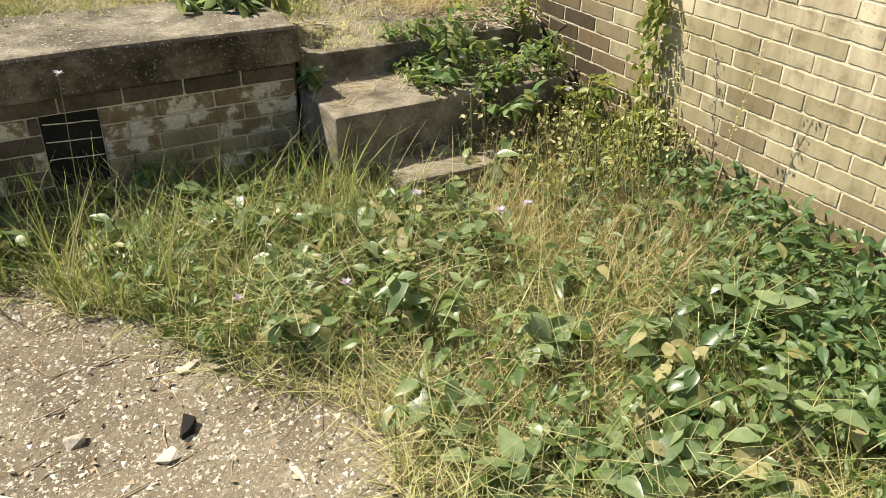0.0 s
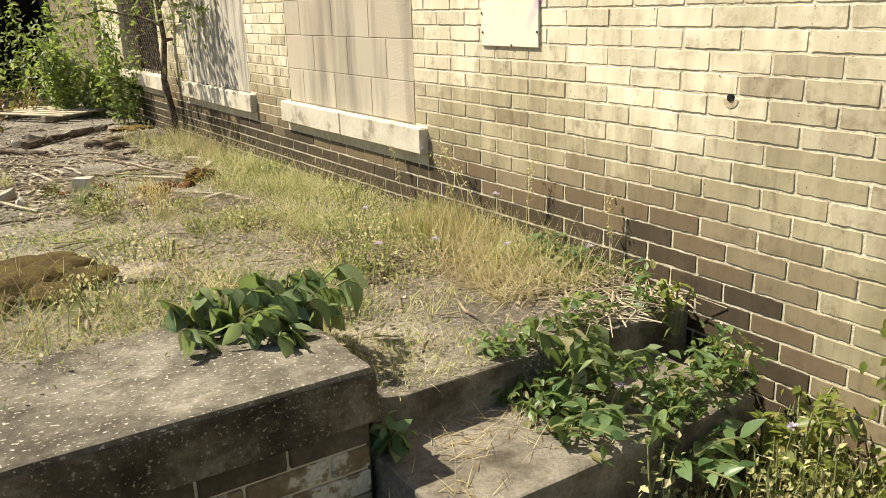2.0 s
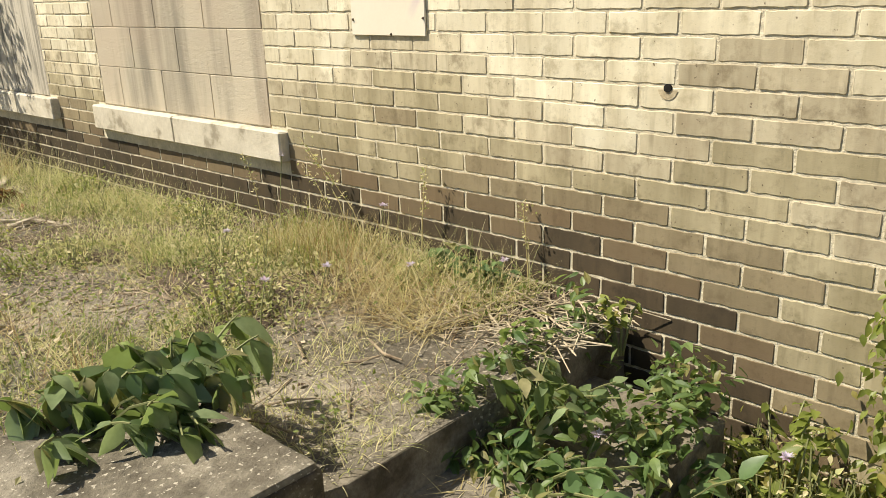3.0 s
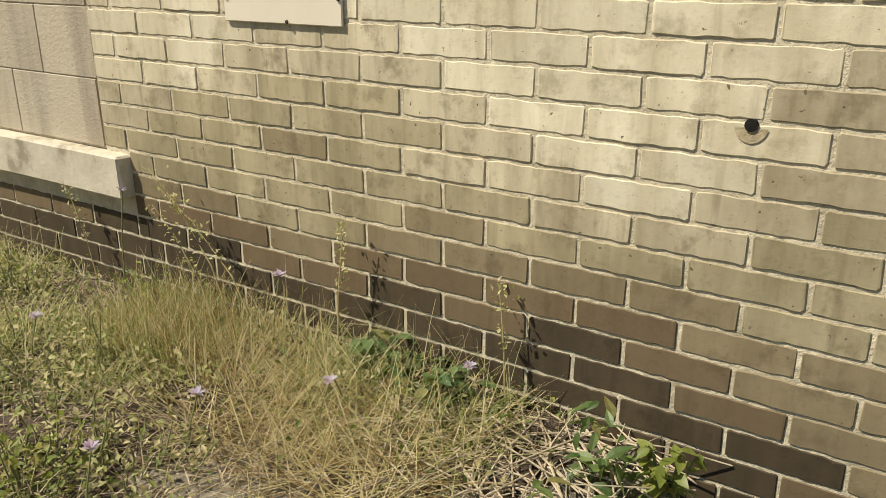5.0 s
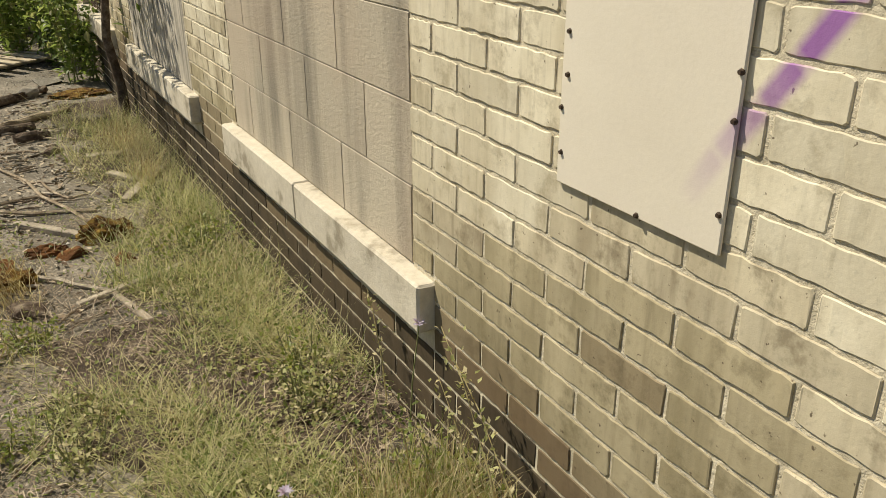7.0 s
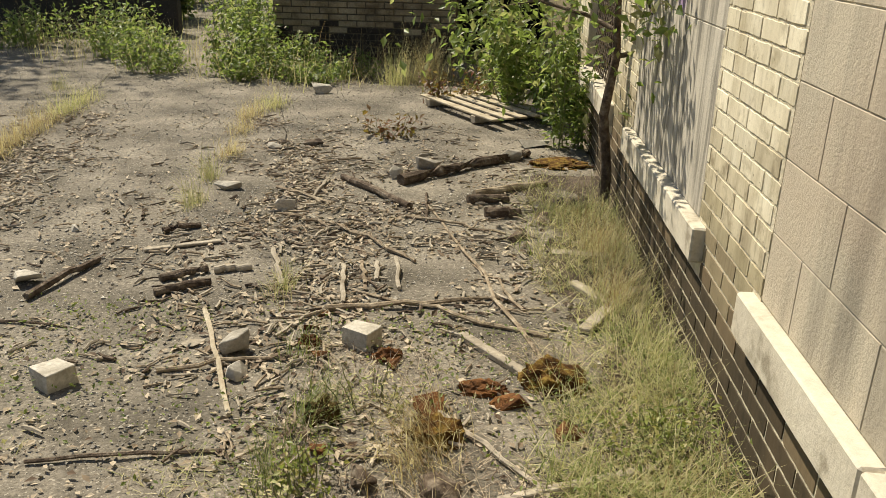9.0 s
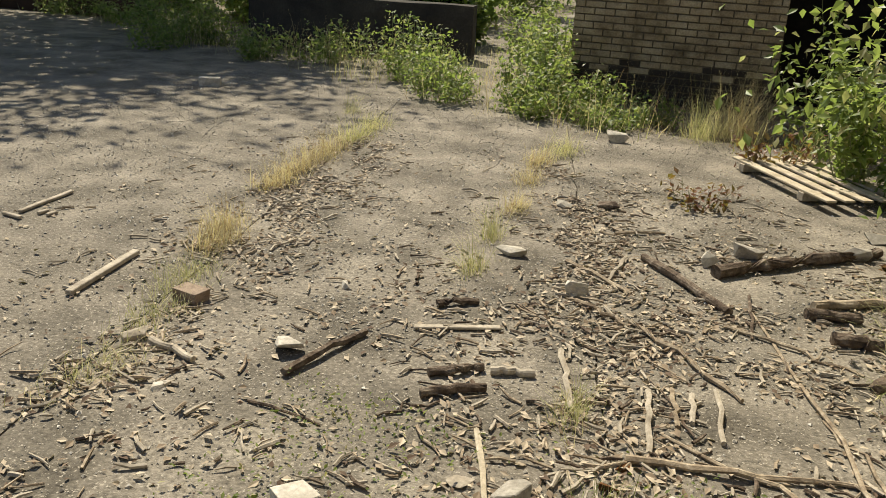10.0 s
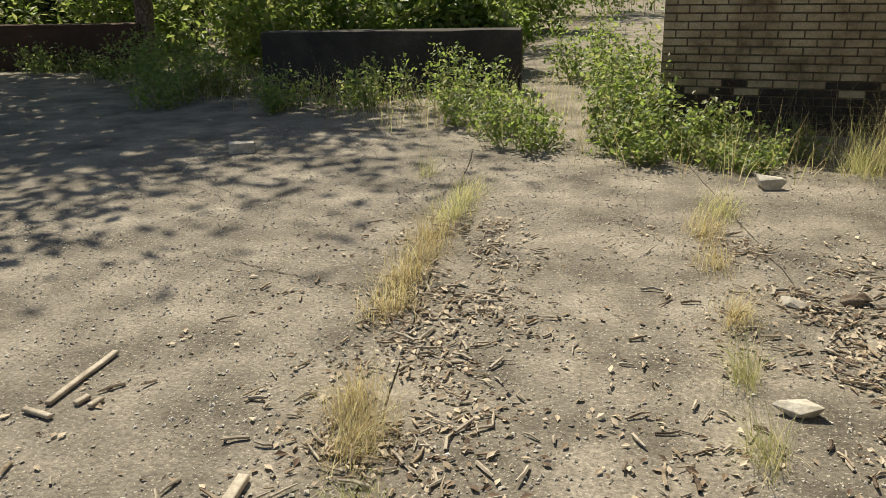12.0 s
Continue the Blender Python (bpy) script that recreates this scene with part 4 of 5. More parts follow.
for k in range(3):
    v, f = tube(bent((-2.055, CAPF + 0.015, -0.0 - 0.062 * k), (-1.885, CAPF + 0.012, -0.012 - 0.06 * k), 4, 0.008, 0, k), [0.0022] * 5, 5)
    mesh_part("wire", np_mesh("wire", np.array([tuple(p) for p in v]), np.array(f)), MORTAR, ret, "bent pale wire across the hole")
# side of the retaining wall towards the steps
part("wall_side", box(CAPX - 0.03, CAPX - 0.008, CAPF + 0.04, -0.2, -0.6, 0.083), GRIMEB, ret)

# ---- board and hole on the wall ----
board = empty("board", pose(0, 0, 0), "white painted board screwed over the brick wall", "board")
part("panel", box(-0.0095, -0.003, 0.139, 0.484, 0.837, 2.0, 0.002), WHITE, board)
SCREW = plain("rusty_screw", [(0.3, (0.05, 0.035, 0.025)), (0.7, (0.12, 0.08, 0.05))], 40, 200, 0.6)
for (y, z) in [(0.144, 1.072), (0.144, 1.013), (0.147, 0.892), (0.293, 0.842), (0.470, 1.075), (0.468, 1.011), (0.479, 0.959), (0.474, 0.888)]:
    bm = bmesh.new()
    bmesh.ops.create_cone(bm, cap_ends=True, segments=10, radius1=0.005, radius2=0.003, depth=0.005, matrix=Matrix.Translation((-0.011, y, z)) @ Matrix.Rotation(radians(-90), 4, "Y"))
    part("screw", bm, SCREW, board, "small rusty screw head")
pipe = empty("drain_hole", pose(0, -0.69, 0.722), "small round drain hole with a rusty stain", "hole")
bm = bmesh.new()
bmesh.ops.create_cone(bm, cap_ends=True, segments=20, radius1=0.0105, radius2=0.0105, depth=0.012, matrix=Matrix.Rotation(radians(90), 4, "Y"))
# solid black plug, coloured as the shade inside the drain
part("opening", bm, BLACK, pipe, "round opening, its dark inside painted black")
bm = bmesh.new()
bmesh.ops.create_circle(bm, cap_ends=True, segments=28, radius=0.027, matrix=Matrix.Translation((-0.0034, 0.0, 0.0)) @ Matrix.Rotation(radians(-90), 4, "Y"))
for v in bm.verts:
    if v.co.z > -0.004:
        v.co.z = -0.004
    v.co.z *= 1.1
part("stain", bm, plain("rust_stain", [(0.35, (0.56, 0.47, 0.32)), (0.65, (0.44, 0.35, 0.22))], 30, 90), pipe, "brown stain below the hole")

# ---- lattice, tree and far end of the wall ----
lat = empty("lattice", pose(0, 0, 0), "rusty metal lattice in the dark window opening", "lattice")
pcs = []
for k in range(-12, 26):
    for s in (1, -1):
        y = 5.15 + k * 0.08
        a, b = Vector((0.05, y, SILLZ)), Vector((0.05, y + s * 0.9, SILLZ + 0.9))
        pts = [a.lerp(b, t / 12) for t in range(13)]
        pts = [p for p in pts if 5.15 <= p.y <= 6.49]
        if len(pts) > 1:
            pcs.append(tube(pts, [0.004] * len(pts), 4))
v, f = join(pcs)
mesh_part("mesh_panel", np_mesh("mesh_panel", v, f), BARK, lat)


def tree(name, x, y, z, height, crown, n_leaf, leaf, label, mat, seed, limbs=9, base_r=0.12, lowest=0.4, squash=0.8, bend_=0.3):
    """A trunk with tapered limbs and a loose crown of small leaves in clumps."""
    r = random.Random(seed)
    g = np.random.default_rng(seed)
    t = empty(name, pose(x, y, z), label, "tree" if height > 2 else "bush")
    trunk = bent((0, 0, -0.15), (r.uniform(-bend_, bend_), r.uniform(-bend_, bend_), height * 0.75), 6, 0.1 * height / 5, 0, seed)
    v, f = tube(trunk, [base_r * (1 - 0.12 * i) for i in range(7)], 8)
    mesh_part("trunk", np_mesh("trunk", np.array([tuple(p) for p in v]), np.array(f)), BARK, t, smooth=True)
    clumps = []
    for i in range(limbs):
        s = lowest + (1 - lowest) * i / limbs
        k = min(5, int(s * 6))
        p = trunk[k].lerp(trunk[k + 1], s * 6 - k)
        a = i * 2.4 + r.uniform(-0.5, 0.5)
        d = crown * r.uniform(0.6, 1.0)
        e = p + Vector((math.cos(a) * d, math.sin(a) * d, crown * squash * r.uniform(0.1, 0.7)))
        lb = bent(p, e, 4, 0.08 * crown, 0.1 * crown, seed + i)
        v, f = tube(lb, [base_r * 0.45 * (1 - 0.21 * q) for q in range(5)], 5)
        mesh_part("limb", np_mesh("limb", np.array([tuple(p) for p in v]), np.array(f)), BARK, t, smooth=True)
        clumps += [lb[2], lb[3], lb[4], lb[4] + Vector((r.gauss(0, .3), r.gauss(0, .3), r.gauss(0, .3))) * crown * 0.6]
    clumps.append(trunk[-1])
    c = np.array([tuple(p) for p in clumps])
    per = g.integers(0, len(c), n_leaf)
    pos = c[per] + g.normal(0, 1, (n_leaf, 3)) * crown * 0.17 * g.uniform(0.6, 1.4, len(c))[per][:, None]
    pos[:, 2] = np.maximum(pos[:, 2], 0.02)
    v, f = scatter(SMALL_V, SMALL_F, pos, g.uniform(0, 6.3, n_leaf), g.normal(-0.3, 0.6, n_leaf), g.normal(0, 0.6, n_leaf), g.uniform(0.6, 1.3, n_leaf) * leaf)
    mesh_part("crown", np_mesh("crown", v, f), mat, t)
    return t


def bush(x, y, z, h, w, n, leaf, label, mat, seed, stems=14, group="", name="bush"):
    """Many thin stems from the ground with leaves along them."""
    r = random.Random(seed)
    g = np.random.default_rng(seed)
    b = empty(name, pose(x, y, z), label, "bush", group)
    pos = []
    for i in range(stems):
        a, d = r.uniform(0, 6.28), w * math.sqrt(r.random())
        e = Vector((math.cos(a) * d, math.sin(a) * d, h * r.uniform(0.45, 1.0) * (1 - 0.4 * d / w)))
        s = Vector((e.x * 0.55, e.y * 0.55, -0.02))
        lb = bent(s, e, 4, 0.05 * h, 0.0, seed * 7 + i)
        v, f = tube(lb, [0.006, 0.005, 0.004, 0.003, 0.002] if h > 0.3 else [0.003, 0.0025, 0.002, 0.0016, 0.001], 4)
        mesh_part("stem", np_mesh("stem", np.array([tuple(p) for p in v]), np.array(f)), STALK, b)
        for k in range(max(1, n // stems)):
            q = 0.15 + 0.85 * r.random()
            j = min(3, int(q * 4))
            p = lb[j].lerp(lb[j + 1], q * 4 - j)
            pos.append((p.x + r.gauss(0, 0.07 * w + 0.02), p.y + r.gauss(0, 0.07 * w + 0.02), max(0.0, p.z + r.gauss(0, 0.06 * h))))
    pos = np.array(pos)
    m = len(pos)
    v, f = scatter(SMALL_V, SMALL_F, pos, g.uniform(0, 6.3, m), g.normal(-0.1, 0.6, m), g.normal(0, 0.5, m), g.uniform(0.5, 1.3, m) * leaf)
    mesh_part("foliage", np_mesh("foliage", v, f), mat, b)
    return b


# vine-wrapped trunk at the building's corner and the shrub beyond
tree("small_tree", -0.06, 4.75, 0.0, 2.3, 0.9, 3400, 0.06, "thin crooked tree growing against the building wall", LEAFBG, 31, 8, 0.034, 0.5, 0.3, 0.05)
bush(-0.35, 7.2, 0, 1.5, 0.42, 1500, 0.085, "broad-leaved shrub in the shaded corner", LEAFBG, 41, 18)
bush(-0.65, 8.3, 0, 1.5, 0.45, 900, 0.085, "broad-leaved shrub in the shaded corner", LEAFBG, 42, 14)
bush(-0.2, 6.75, 0, 1.1, 0.3, 700, 0.07, "low shrub beside the building", LEAFBG, 43, 10)
bush(-0.17, 5.95, 0, 1.2, 0.2, 800, 0.06, "low shrub beside the building", LEAFBG, 44, 9)
bush(-1.38, 6.0, 0, 0.28, 0.25, 160, 0.05, "small red-leaved weed on the slab", LEAFRED, 45, 9)
bush(-0.95, 7.5, 0, 0.5, 0.4, 240, 0.06, "red-leaved weed beside the pallet", LEAFRED, 46, 9)

# wispy weeds over the terrace
wr = random.Random(77)
for i in range(46):
    x, y = -abs(wr.gauss(0.1, 0.5)) - 0.08, wr.uniform(-0.1, 2.6)
    if i > 34:
        x, y = wr.uniform(-2.3, -1.2), wr.uniform(-0.1, 1.4)
    if wr.random() < 0.25:
        bush(x, y, top(x, y), wr.uniform(.12, .22), wr.uniform(.08, .16), 260, .02, "wispy yellow-green weed in the dry grass", LEAFYEL, 300 + i, 12, "wispy weeds on the terrace", "wispy_weed")
    else:
        bush(x, y, top(x, y), wr.uniform(.1, .2), wr.uniform(.09, .18), 220, .018, "wispy drying weed in the dry grass", STRAWGREEN, 300 + i, 14, "wispy weeds on the terrace", "wispy_weed")
for i in range(20):
    x, y = wr.uniform(-0.6, -0.08), wr.uniform(-1.6, -0.75)
    bush(x, y, LOW + 0.05, wr.uniform(.3, .45), wr.uniform(.1, .16), 260, .026, "tangled pale weed beside the steps", STRAWGREEN if i % 2 else LEAFYEL, 400 + i, 12, "tangled weeds beside the steps", "tangled_weed")

# ---- brick hut ----
hut = empty("hut", pose(0, 0, 0), "low shaded outbuilding of yellow brick with dark base", "building")
HX0, HX1, HY, HTOP = -3.05, -1.05, 9.62, 2.4
part("wall", box(HX0, HX1, HY + 0.01, HY + 2.5, -0.1, HTOP), plain("sooty_mortar", [(0.3, (0.10, 0.08, 0.055)), (0.7, (0.22, 0.18, 0.12))], 6, 60), hut)
HB = plain("weathered_yellow_brick", [(0.3, (0.17, 0.125, 0.07)), (0.5, (0.41, 0.32, 0.19)), (0.7, (0.58, 0.48, 0.31))], 4, 60, 0.85, 0.6)
HD = plain("blackened_brick", [(0.3, (0.035, 0.028, 0.022)), (0.7, (0.085, 0.068, 0.05))], 5, 60, 0.85, 0.6)
tmpl = {}
for k in range(20):
    zl = 0.02 + k * 0.0677
    x = HX0 - (0.1 if k % 2 else 0)
    while x < HX1 - 0.02:
        a, b = max(x, HX0), min(x + L, HX1)
        if b - a > 0.03:
            mat = HD if zl < 0.33 + rr.uniform(-0.06, 0.05) else HB
            key = (round(b - a, 3), mat.name)
            if key not in tmpl:
                bm = box(-(b - a) / 2 + 0.006, (b - a) / 2 - 0.006, -0.004, 0.02, -0.027, 0.027, 0.003)
                me = bpy.data.meshes.new("brick")
                bm.to_mesh(me)
                bm.free()
                me.materials.append(mat)
                tmpl[key] = me
            ob = new("brick", tmpl[key])
            ob.location = ((a + b) / 2, HY + rr.uniform(-0.002, 0.002), zl + 0.034)
            ob.parent = hut
        x += L
# black sheet gives the passage its darkness by colour
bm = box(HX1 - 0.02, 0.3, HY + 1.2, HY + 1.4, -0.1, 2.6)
tagged(part("wall_back", bm, BLACK), "wall at the back of the passage, coloured black for its shade", "wall", kind="structure")
bm = box(-0.05, 0.25, 7.4, 10.8, -0.1, 2.6, 0.01)
tagged(part("wall_side", bm, TANB), "stained rendered side wall behind shrubs", "wall", kind="structure")

# ---- low concrete walls at the far edge ----
def low_wall(name, ax, ay, bx, by, h, mat, label):
    ln = math.hypot(bx - ax, by - ay)
    bm = box(0, ln, 0, 0.35, -0.15, h, 0.015, 2, 0.008, 10)
    ob = part(name, bm, mat)
    ob.matrix_world = pose(ax, ay, 0, 0, 0, math.degrees(math.atan2(by - ay, bx - ax)))
    return tagged(ob, label, "wall", kind="structure")


# fronts face away from the sun; their materials already carry that shade
low_wall("wall_low_concrete", -7.72, 10.72, -4.75, 11.35, 0.70, DARKCON, "low concrete wall with shade put into its near-black colour")
low_wall("wall_low_brown", -22.0, 10.3, -11.1, 12.75, 0.66, BROWNSHADE, "low brown wall with shade put into its dark colour")
# deep shade of the background wall is painted as near-black
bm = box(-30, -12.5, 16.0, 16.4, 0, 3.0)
tagged(part("wall_far", bm, BLACK), "building wall beyond the yard, coloured black for its shade", "wall", kind="structure")

# ---- far vegetation ----
k = 50
for (x, y, h, w, n, lf) in [(-6.9, 9.7, .55, .5, 500, .06), (-6.2, 10.2, .7, .6, 600, .06), (-5.2, 10.2, .8, .6, 700, .06), (-4.6, 9.4, .7, .5, 600, .06), (-4.0, 8.5, .55, .4, 500, .05), (-4.3, 9.0, .6, .4, 500, .05),
                            (-3.0, 8.4, .55, .4, 700, .055), (-2.7, 8.7, .6, .4, 700, .055), (-3.2, 9.0, .8, .4, 700, .06), (-2.4, 8.2, .4, .35, 500, .05), (-2.0, 8.6, .35, .3, 350, .05), (-3.35, 9.5, 1.0, .4, 700, .06),
                            (-8.3, 9.8, .7, .6, 600, .06), (-8.8, 10.6, .9, .7, 700, .06), (-8.1, 10.6, .8, .5, 500, .06), (-9.6, 11.3, 1.0, .8, 800, .07), (-10.6, 11.8, .7, .7, 600, .06), (-12.3, 11.9, .6, .7, 500, .06), (-14, 11.5, .6, .8, 500, .06),
                            (-4.2, 12.6, 1.2, .7, 800, .07), (-3.6, 10.8, 1.2, .5, 700, .07)]:
    bush(x, y, -0.02, h, w, int(n * 1.7), lf, "sunlit weedy bush at the edge of the slabs", LEAFBG, k, 16, "weedy bushes along the far edge")
    k += 1
for (x, y, h, w) in [(-19, 15, 3.5, 2), (-16, 14.5, 3, 1.6), (-13, 14.5, 3.2, 1.8), (-10.5, 14.5, 3.2, 1.8), (-8.5, 13.6, 3.0, 1.5), (-6.8, 13.4, 2.6, 1.3), (-7.6, 16.5, 4, 2), (-5.9, 13.2, 1.6, .8), (-11, 18, 4, 2.2), (-15, 19, 4, 2.2),
                     (-2.2, 14.5, 3.4, 1.3), (-2.4, 17.5, 4, 1.6), (-7.2, 20.5, 4, 1.6), (-3, 21.5, 4, 1.4), (-19, 11, 2.5, 1.3), (-5.2, 27, 5, 3.0), (-9, 26, 5, 3), (-1, 26, 5, 3)]:
    bush(x, y, -0.05, h, w, 4200, 0.15, "dense green thicket behind the low walls", LEAFBG, k, 36, "thicket behind the walls", "thicket")
    k += 1
grass("grass", field(5200, -16, -1.0, 7.6, 13, lambda x, y: max(0.0, min(1.0, (y - 8.0 + 0.42 * (x + 4)) * 1.2)) if x < -3.4 else (0.9 if y > 7.9 else 0.2) if x > -3.0 else 0.35, lambda x, y: -0.03), 0.34, STRAWGREEN, "rank grass along the far edge", 0.007, 0.5, 1.0)
grass("grass", field(3800, -9.5, -1.6, 7.7, 10.6, lambda x, y: max(0.0, 0.35 + 1.6 * nz(x, y, 1.8, 40)) * max(0.0, min(1.0, (y - 8.0 + 0.42 * (x + 4)) * 1.2)), lambda x, y: -0.03), 0.6, STRAW, "tall dry grass among the far bushes", 0.005, 0.4, 1.0)
tree("shade_tree", -11.2, 12.9, -0.05, 8.5, 2.6, 7800, 0.19, "tall leafy tree shading the terrace", LEAFBG, 71, 12, 0.16, 0.55)
tree("shade_tree", -14.5, 12.4, -0.05, 8.0, 2.8, 7800, 0.19, "tall leafy tree shading the terrace", LEAFBG, 72, 12, 0.18, 0.5)
tree("shade_tree", -2.6, 15.6, -0.05, 8.5, 2.4, 6300, 0.19, "tall leafy tree behind the outbuilding", LEAFBG, 74, 12, 0.16, 0.5)
tree("shade_tree", -12.0, 9.3, -0.05, 8.8, 3.6, 12000, 0.19, "tall leafy tree beside the terrace", LEAFBG, 75, 12, 0.16, 0.5)

# ---- wood, stones and litter on the terrace ----
def stick(name, pts, r0, r1, mat, label, category="stick", group="", sides=6):
    n = len(pts)
    v, f = tube(pts, [r0 + (r1 - r0) * i / (n - 1) for i in range(n)], sides)
    bm = bmesh.new()
    vs = [bm.verts.new(p + Vector(noise.noise_vector(p * 40)) * r0 * 0.25) for p in v]
    for q in f:
        bm.faces.new([vs[i] for i in q])
    bm.faces.new([vs[i] for i in range(sides)][::-1])
    bm.faces.new([vs[-sides + i] for i in range(sides)])
    c = Vector(pts[0])
    for w in bm.verts:
        w.co -= c
    ob = part(name, bm, mat, smooth=False)
    ob.location = c
    return tagged(ob, label, category, group)


def on(x, y, h=0.0):
    return Vector((x, y, top(x, y) + h))


S = "fallen sticks on the slabs"
for i, (a, b, r0, r1, mat, w, lab) in enumerate([
        ((-1.74, 3.18), (-1.44, 2.48), .010, .009, WOODPALE, .006, "straight pale stick lying on the slab"),
        ((-1.30, 3.23), (-0.62, 3.41), .013, .007, TWIG, .03, "crooked grey branch lying on the slab"),
        ((-1.01, 4.58), (-0.50, 2.90), .005, .009, TWIG, .03, "long thin branch lying on the slab"),
        ((-1.22, 3.42), (-0.47, 3.08), .006, .010, TWIG, .03, "long thin branch lying on the slab"),
        ((-1.64, 3.82), (-1.51, 3.43), .012, .010, WOOD, .015, "short bare stick on the slab"),
        ((-1.30, 3.67), (-1.24, 3.29), .011, .010, WOOD, .008, "short bare stick on the slab"),
        ((-1.09, 3.78), (-1.04, 3.45), .010, .009, WOOD, .01, "short bare stick on the slab"),
        ((-1.23, 3.72), (-1.18, 3.48), .009, .009, TWIG, .012, "short bare stick on the slab"),
        ((-1.16, 3.71), (-1.14, 3.52), .011, .010, WOOD, .005, "short bare stick on the slab"),
        ((-2.44, 3.21), (-2.34, 3.62), .016, .012, BARK, .01, "dark stick lying on the slab"),
        ((-1.02, 4.74), (-0.99, 4.28), .008, .006, BARK, .01, "dark thin stick on the slab"),
        ((-1.72, 5.29), (-1.48, 5.45), .010, .007, TWIG, .01, "thin stick among the litter"),
        ((-2.20, 3.98), (-2.06, 4.09), .017, .014, BARK, .01, "dark short branch piece"),
        ((-2.45, 3.02), (-2.18, 3.0), .006, .004, BARK, .01, "thin dark twig on the slab"),
        ((-2.05, 3.12), (-1.90, 3.3), .006, .004, BARK, .02, "thin dark twig on the slab"),
        ((-1.7, 4.3), (-1.45, 4.15), .012, .009, TWIG, .02, "crooked stick among the litter"),
        ((-1.85, 4.75), (-1.5, 4.5), .012, .009, TWIG, .02, "crooked stick among the litter"),
        ((-1.6, 4.95), (-1.62, 4.6), .011, .009, WOOD, .02, "crooked stick among the litter"),
        ((-1.1, 4.35), (-0.6, 4.15), .009, .006, TWIG, .03, "thin stick on the slab"),
        ((-1.45, 4.2), (-1.0, 3.75), .013, .009, TWIG, .02, "long stick among the litter"),
        ((-1.9, 2.2), (-1.4, 2.3), .006, .006, BARK, .01, "thin dark stick on the slab"),
        ((-1.75, 2.72), (-1.35, 2.86), .008, .006, TWIG, .02, "bent pale twig on the slab"),
        ((-0.9, 2.62), (-0.55, 2.2), .010, .008, WOOD, .01, "grey stick in the dry grass"),
        ((-1.35, 1.5), (-1.05, 1.1), .008, .006, TWIG, .01, "thin stick on the slab"),
        ((-1.75, 0.62), (-1.35, 0.3), .008, .008, BARK, .01, "dark stick beside the moss"),
        ((-0.55, 3.3), (-0.75, 3.75), .007, .004, TWIG, .04, "thin forked twig on the slab")]):
    stick("stick", bent(on(*a, r0), on(*b, r1), 7, w, 0.008, i + 100), r0, r1, mat, lab, "stick", S)
for i, (a, b, r, mat, lab) in enumerate([
        ((-1.18, 4.92), (-0.43, 5.65), .034, BARK, "dark rotting log on the slab"), ((-1.52, 4.98), (-1.09, 4.49), .022, BARK, "bark-covered log lying on the slab"),
        ((-0.76, 4.74), (-0.35, 4.99), .022, TWIG, "weathered log half buried in litter"), ((-0.79, 4.62), (-0.58, 4.68), .026, BARK, "short dark log piece on slab"), ((-0.7, 4.4), (-0.52, 4.42), .03, BARK, "short dark log piece on slab"),
        ((-2.01, 3.44), (-1.85, 3.56), .018, BARK, "short bark-covered log piece"), ((-1.98, 3.30), (-1.80, 3.43), .018, BARK, "short bark-covered log piece"), ((-1.82, 3.55), (-1.68, 3.6), .016, WOOD, "split grey log piece"),
        ((-2.98, 3.20), (-2.76, 3.15), .015, WOOD, "pale barkless log piece")]):
    stick("log", bent(on(*a, r * 0.8), on(*b, r * 0.8), 7, 0.012, 0.004, i + 200), r, r * 0.85, mat, lab, "log", "logs on the slabs", 10)


def plank(x0, y0, x1, y1, w, h, mat, label, z=0.0):
    ln = math.hypot(x1 - x0, y1 - y0)
    ob = part("plank", box(0, ln, -w / 2, w / 2, 0, h, 0.003, 1, 0.002, 3), mat)
    ob.matrix_world = pose(x0, y0, top(x0, y0) + 0.004 + z, 0, 0, math.degrees(math.atan2(y1 - y0, x1 - x0)))
    return tagged(ob, label, "plank", "loose planks")


plank(-0.78, 3.06, -0.55, 2.78, .036, .022, WOOD, "pale sawn plank lying on the slab")
plank(-0.34, 3.13, -0.10, 3.54, .05, .02, WOOD, "grey plank half hidden in grass")
plank(-0.34, 3.57, -0.22, 3.38, .05, .02, WOOD, "grey plank half hidden in grass")
plank(-0.40, 3.90, -0.15, 3.88, .06, .02, WOOD, "grey broken plank beside the wall")
plank(-3.53, 3.37, -3.62, 3.86, .034, .022, WOOD, "pale sawn batten lying on the slab")
plank(-4.50, 4.02, -4.55, 4.42, .024, .016, WOOD, "thin batten lying on the concrete")
plank(-4.55, 3.97, -4.42, 3.955, .022, .016, WOOD, "short batten offcut on concrete")
plank(-4.41, 4.05, -4.40, 4.11, .025, .015, WOOD, "tiny wood offcut on concrete")
plank(-4.35, 4.05, -4.345, 4.11, .025, .015, WOOD, "tiny wood offcut on concrete")
plank(-0.66, 2.13, -0.24, 2.30, .026, .016, WOOD, "narrow pale lath lying in the grass")
plank(-0.55, 2.20, -0.42, 1.72, .022, .016, WOOD, "narrow pale lath lying in the grass")
plank(-1.9, 3.9, -2.2, 3.75, .03, .012, WOOD, "thin wood splinter on the slab")

pal = empty("pallet", pose(-0.73, 6.98, 0.02, 0, 0, 33 - 90), "broken pale wooden pallet lying on the slab", "pallet")
for k in range(5):
    part("slat", box(-0.55, 0.55, -0.27 + k * 0.125, -0.2 + k * 0.125, 0.045, 0.06, 0.003, 1, 0.003, 3), WOODPALE, pal)
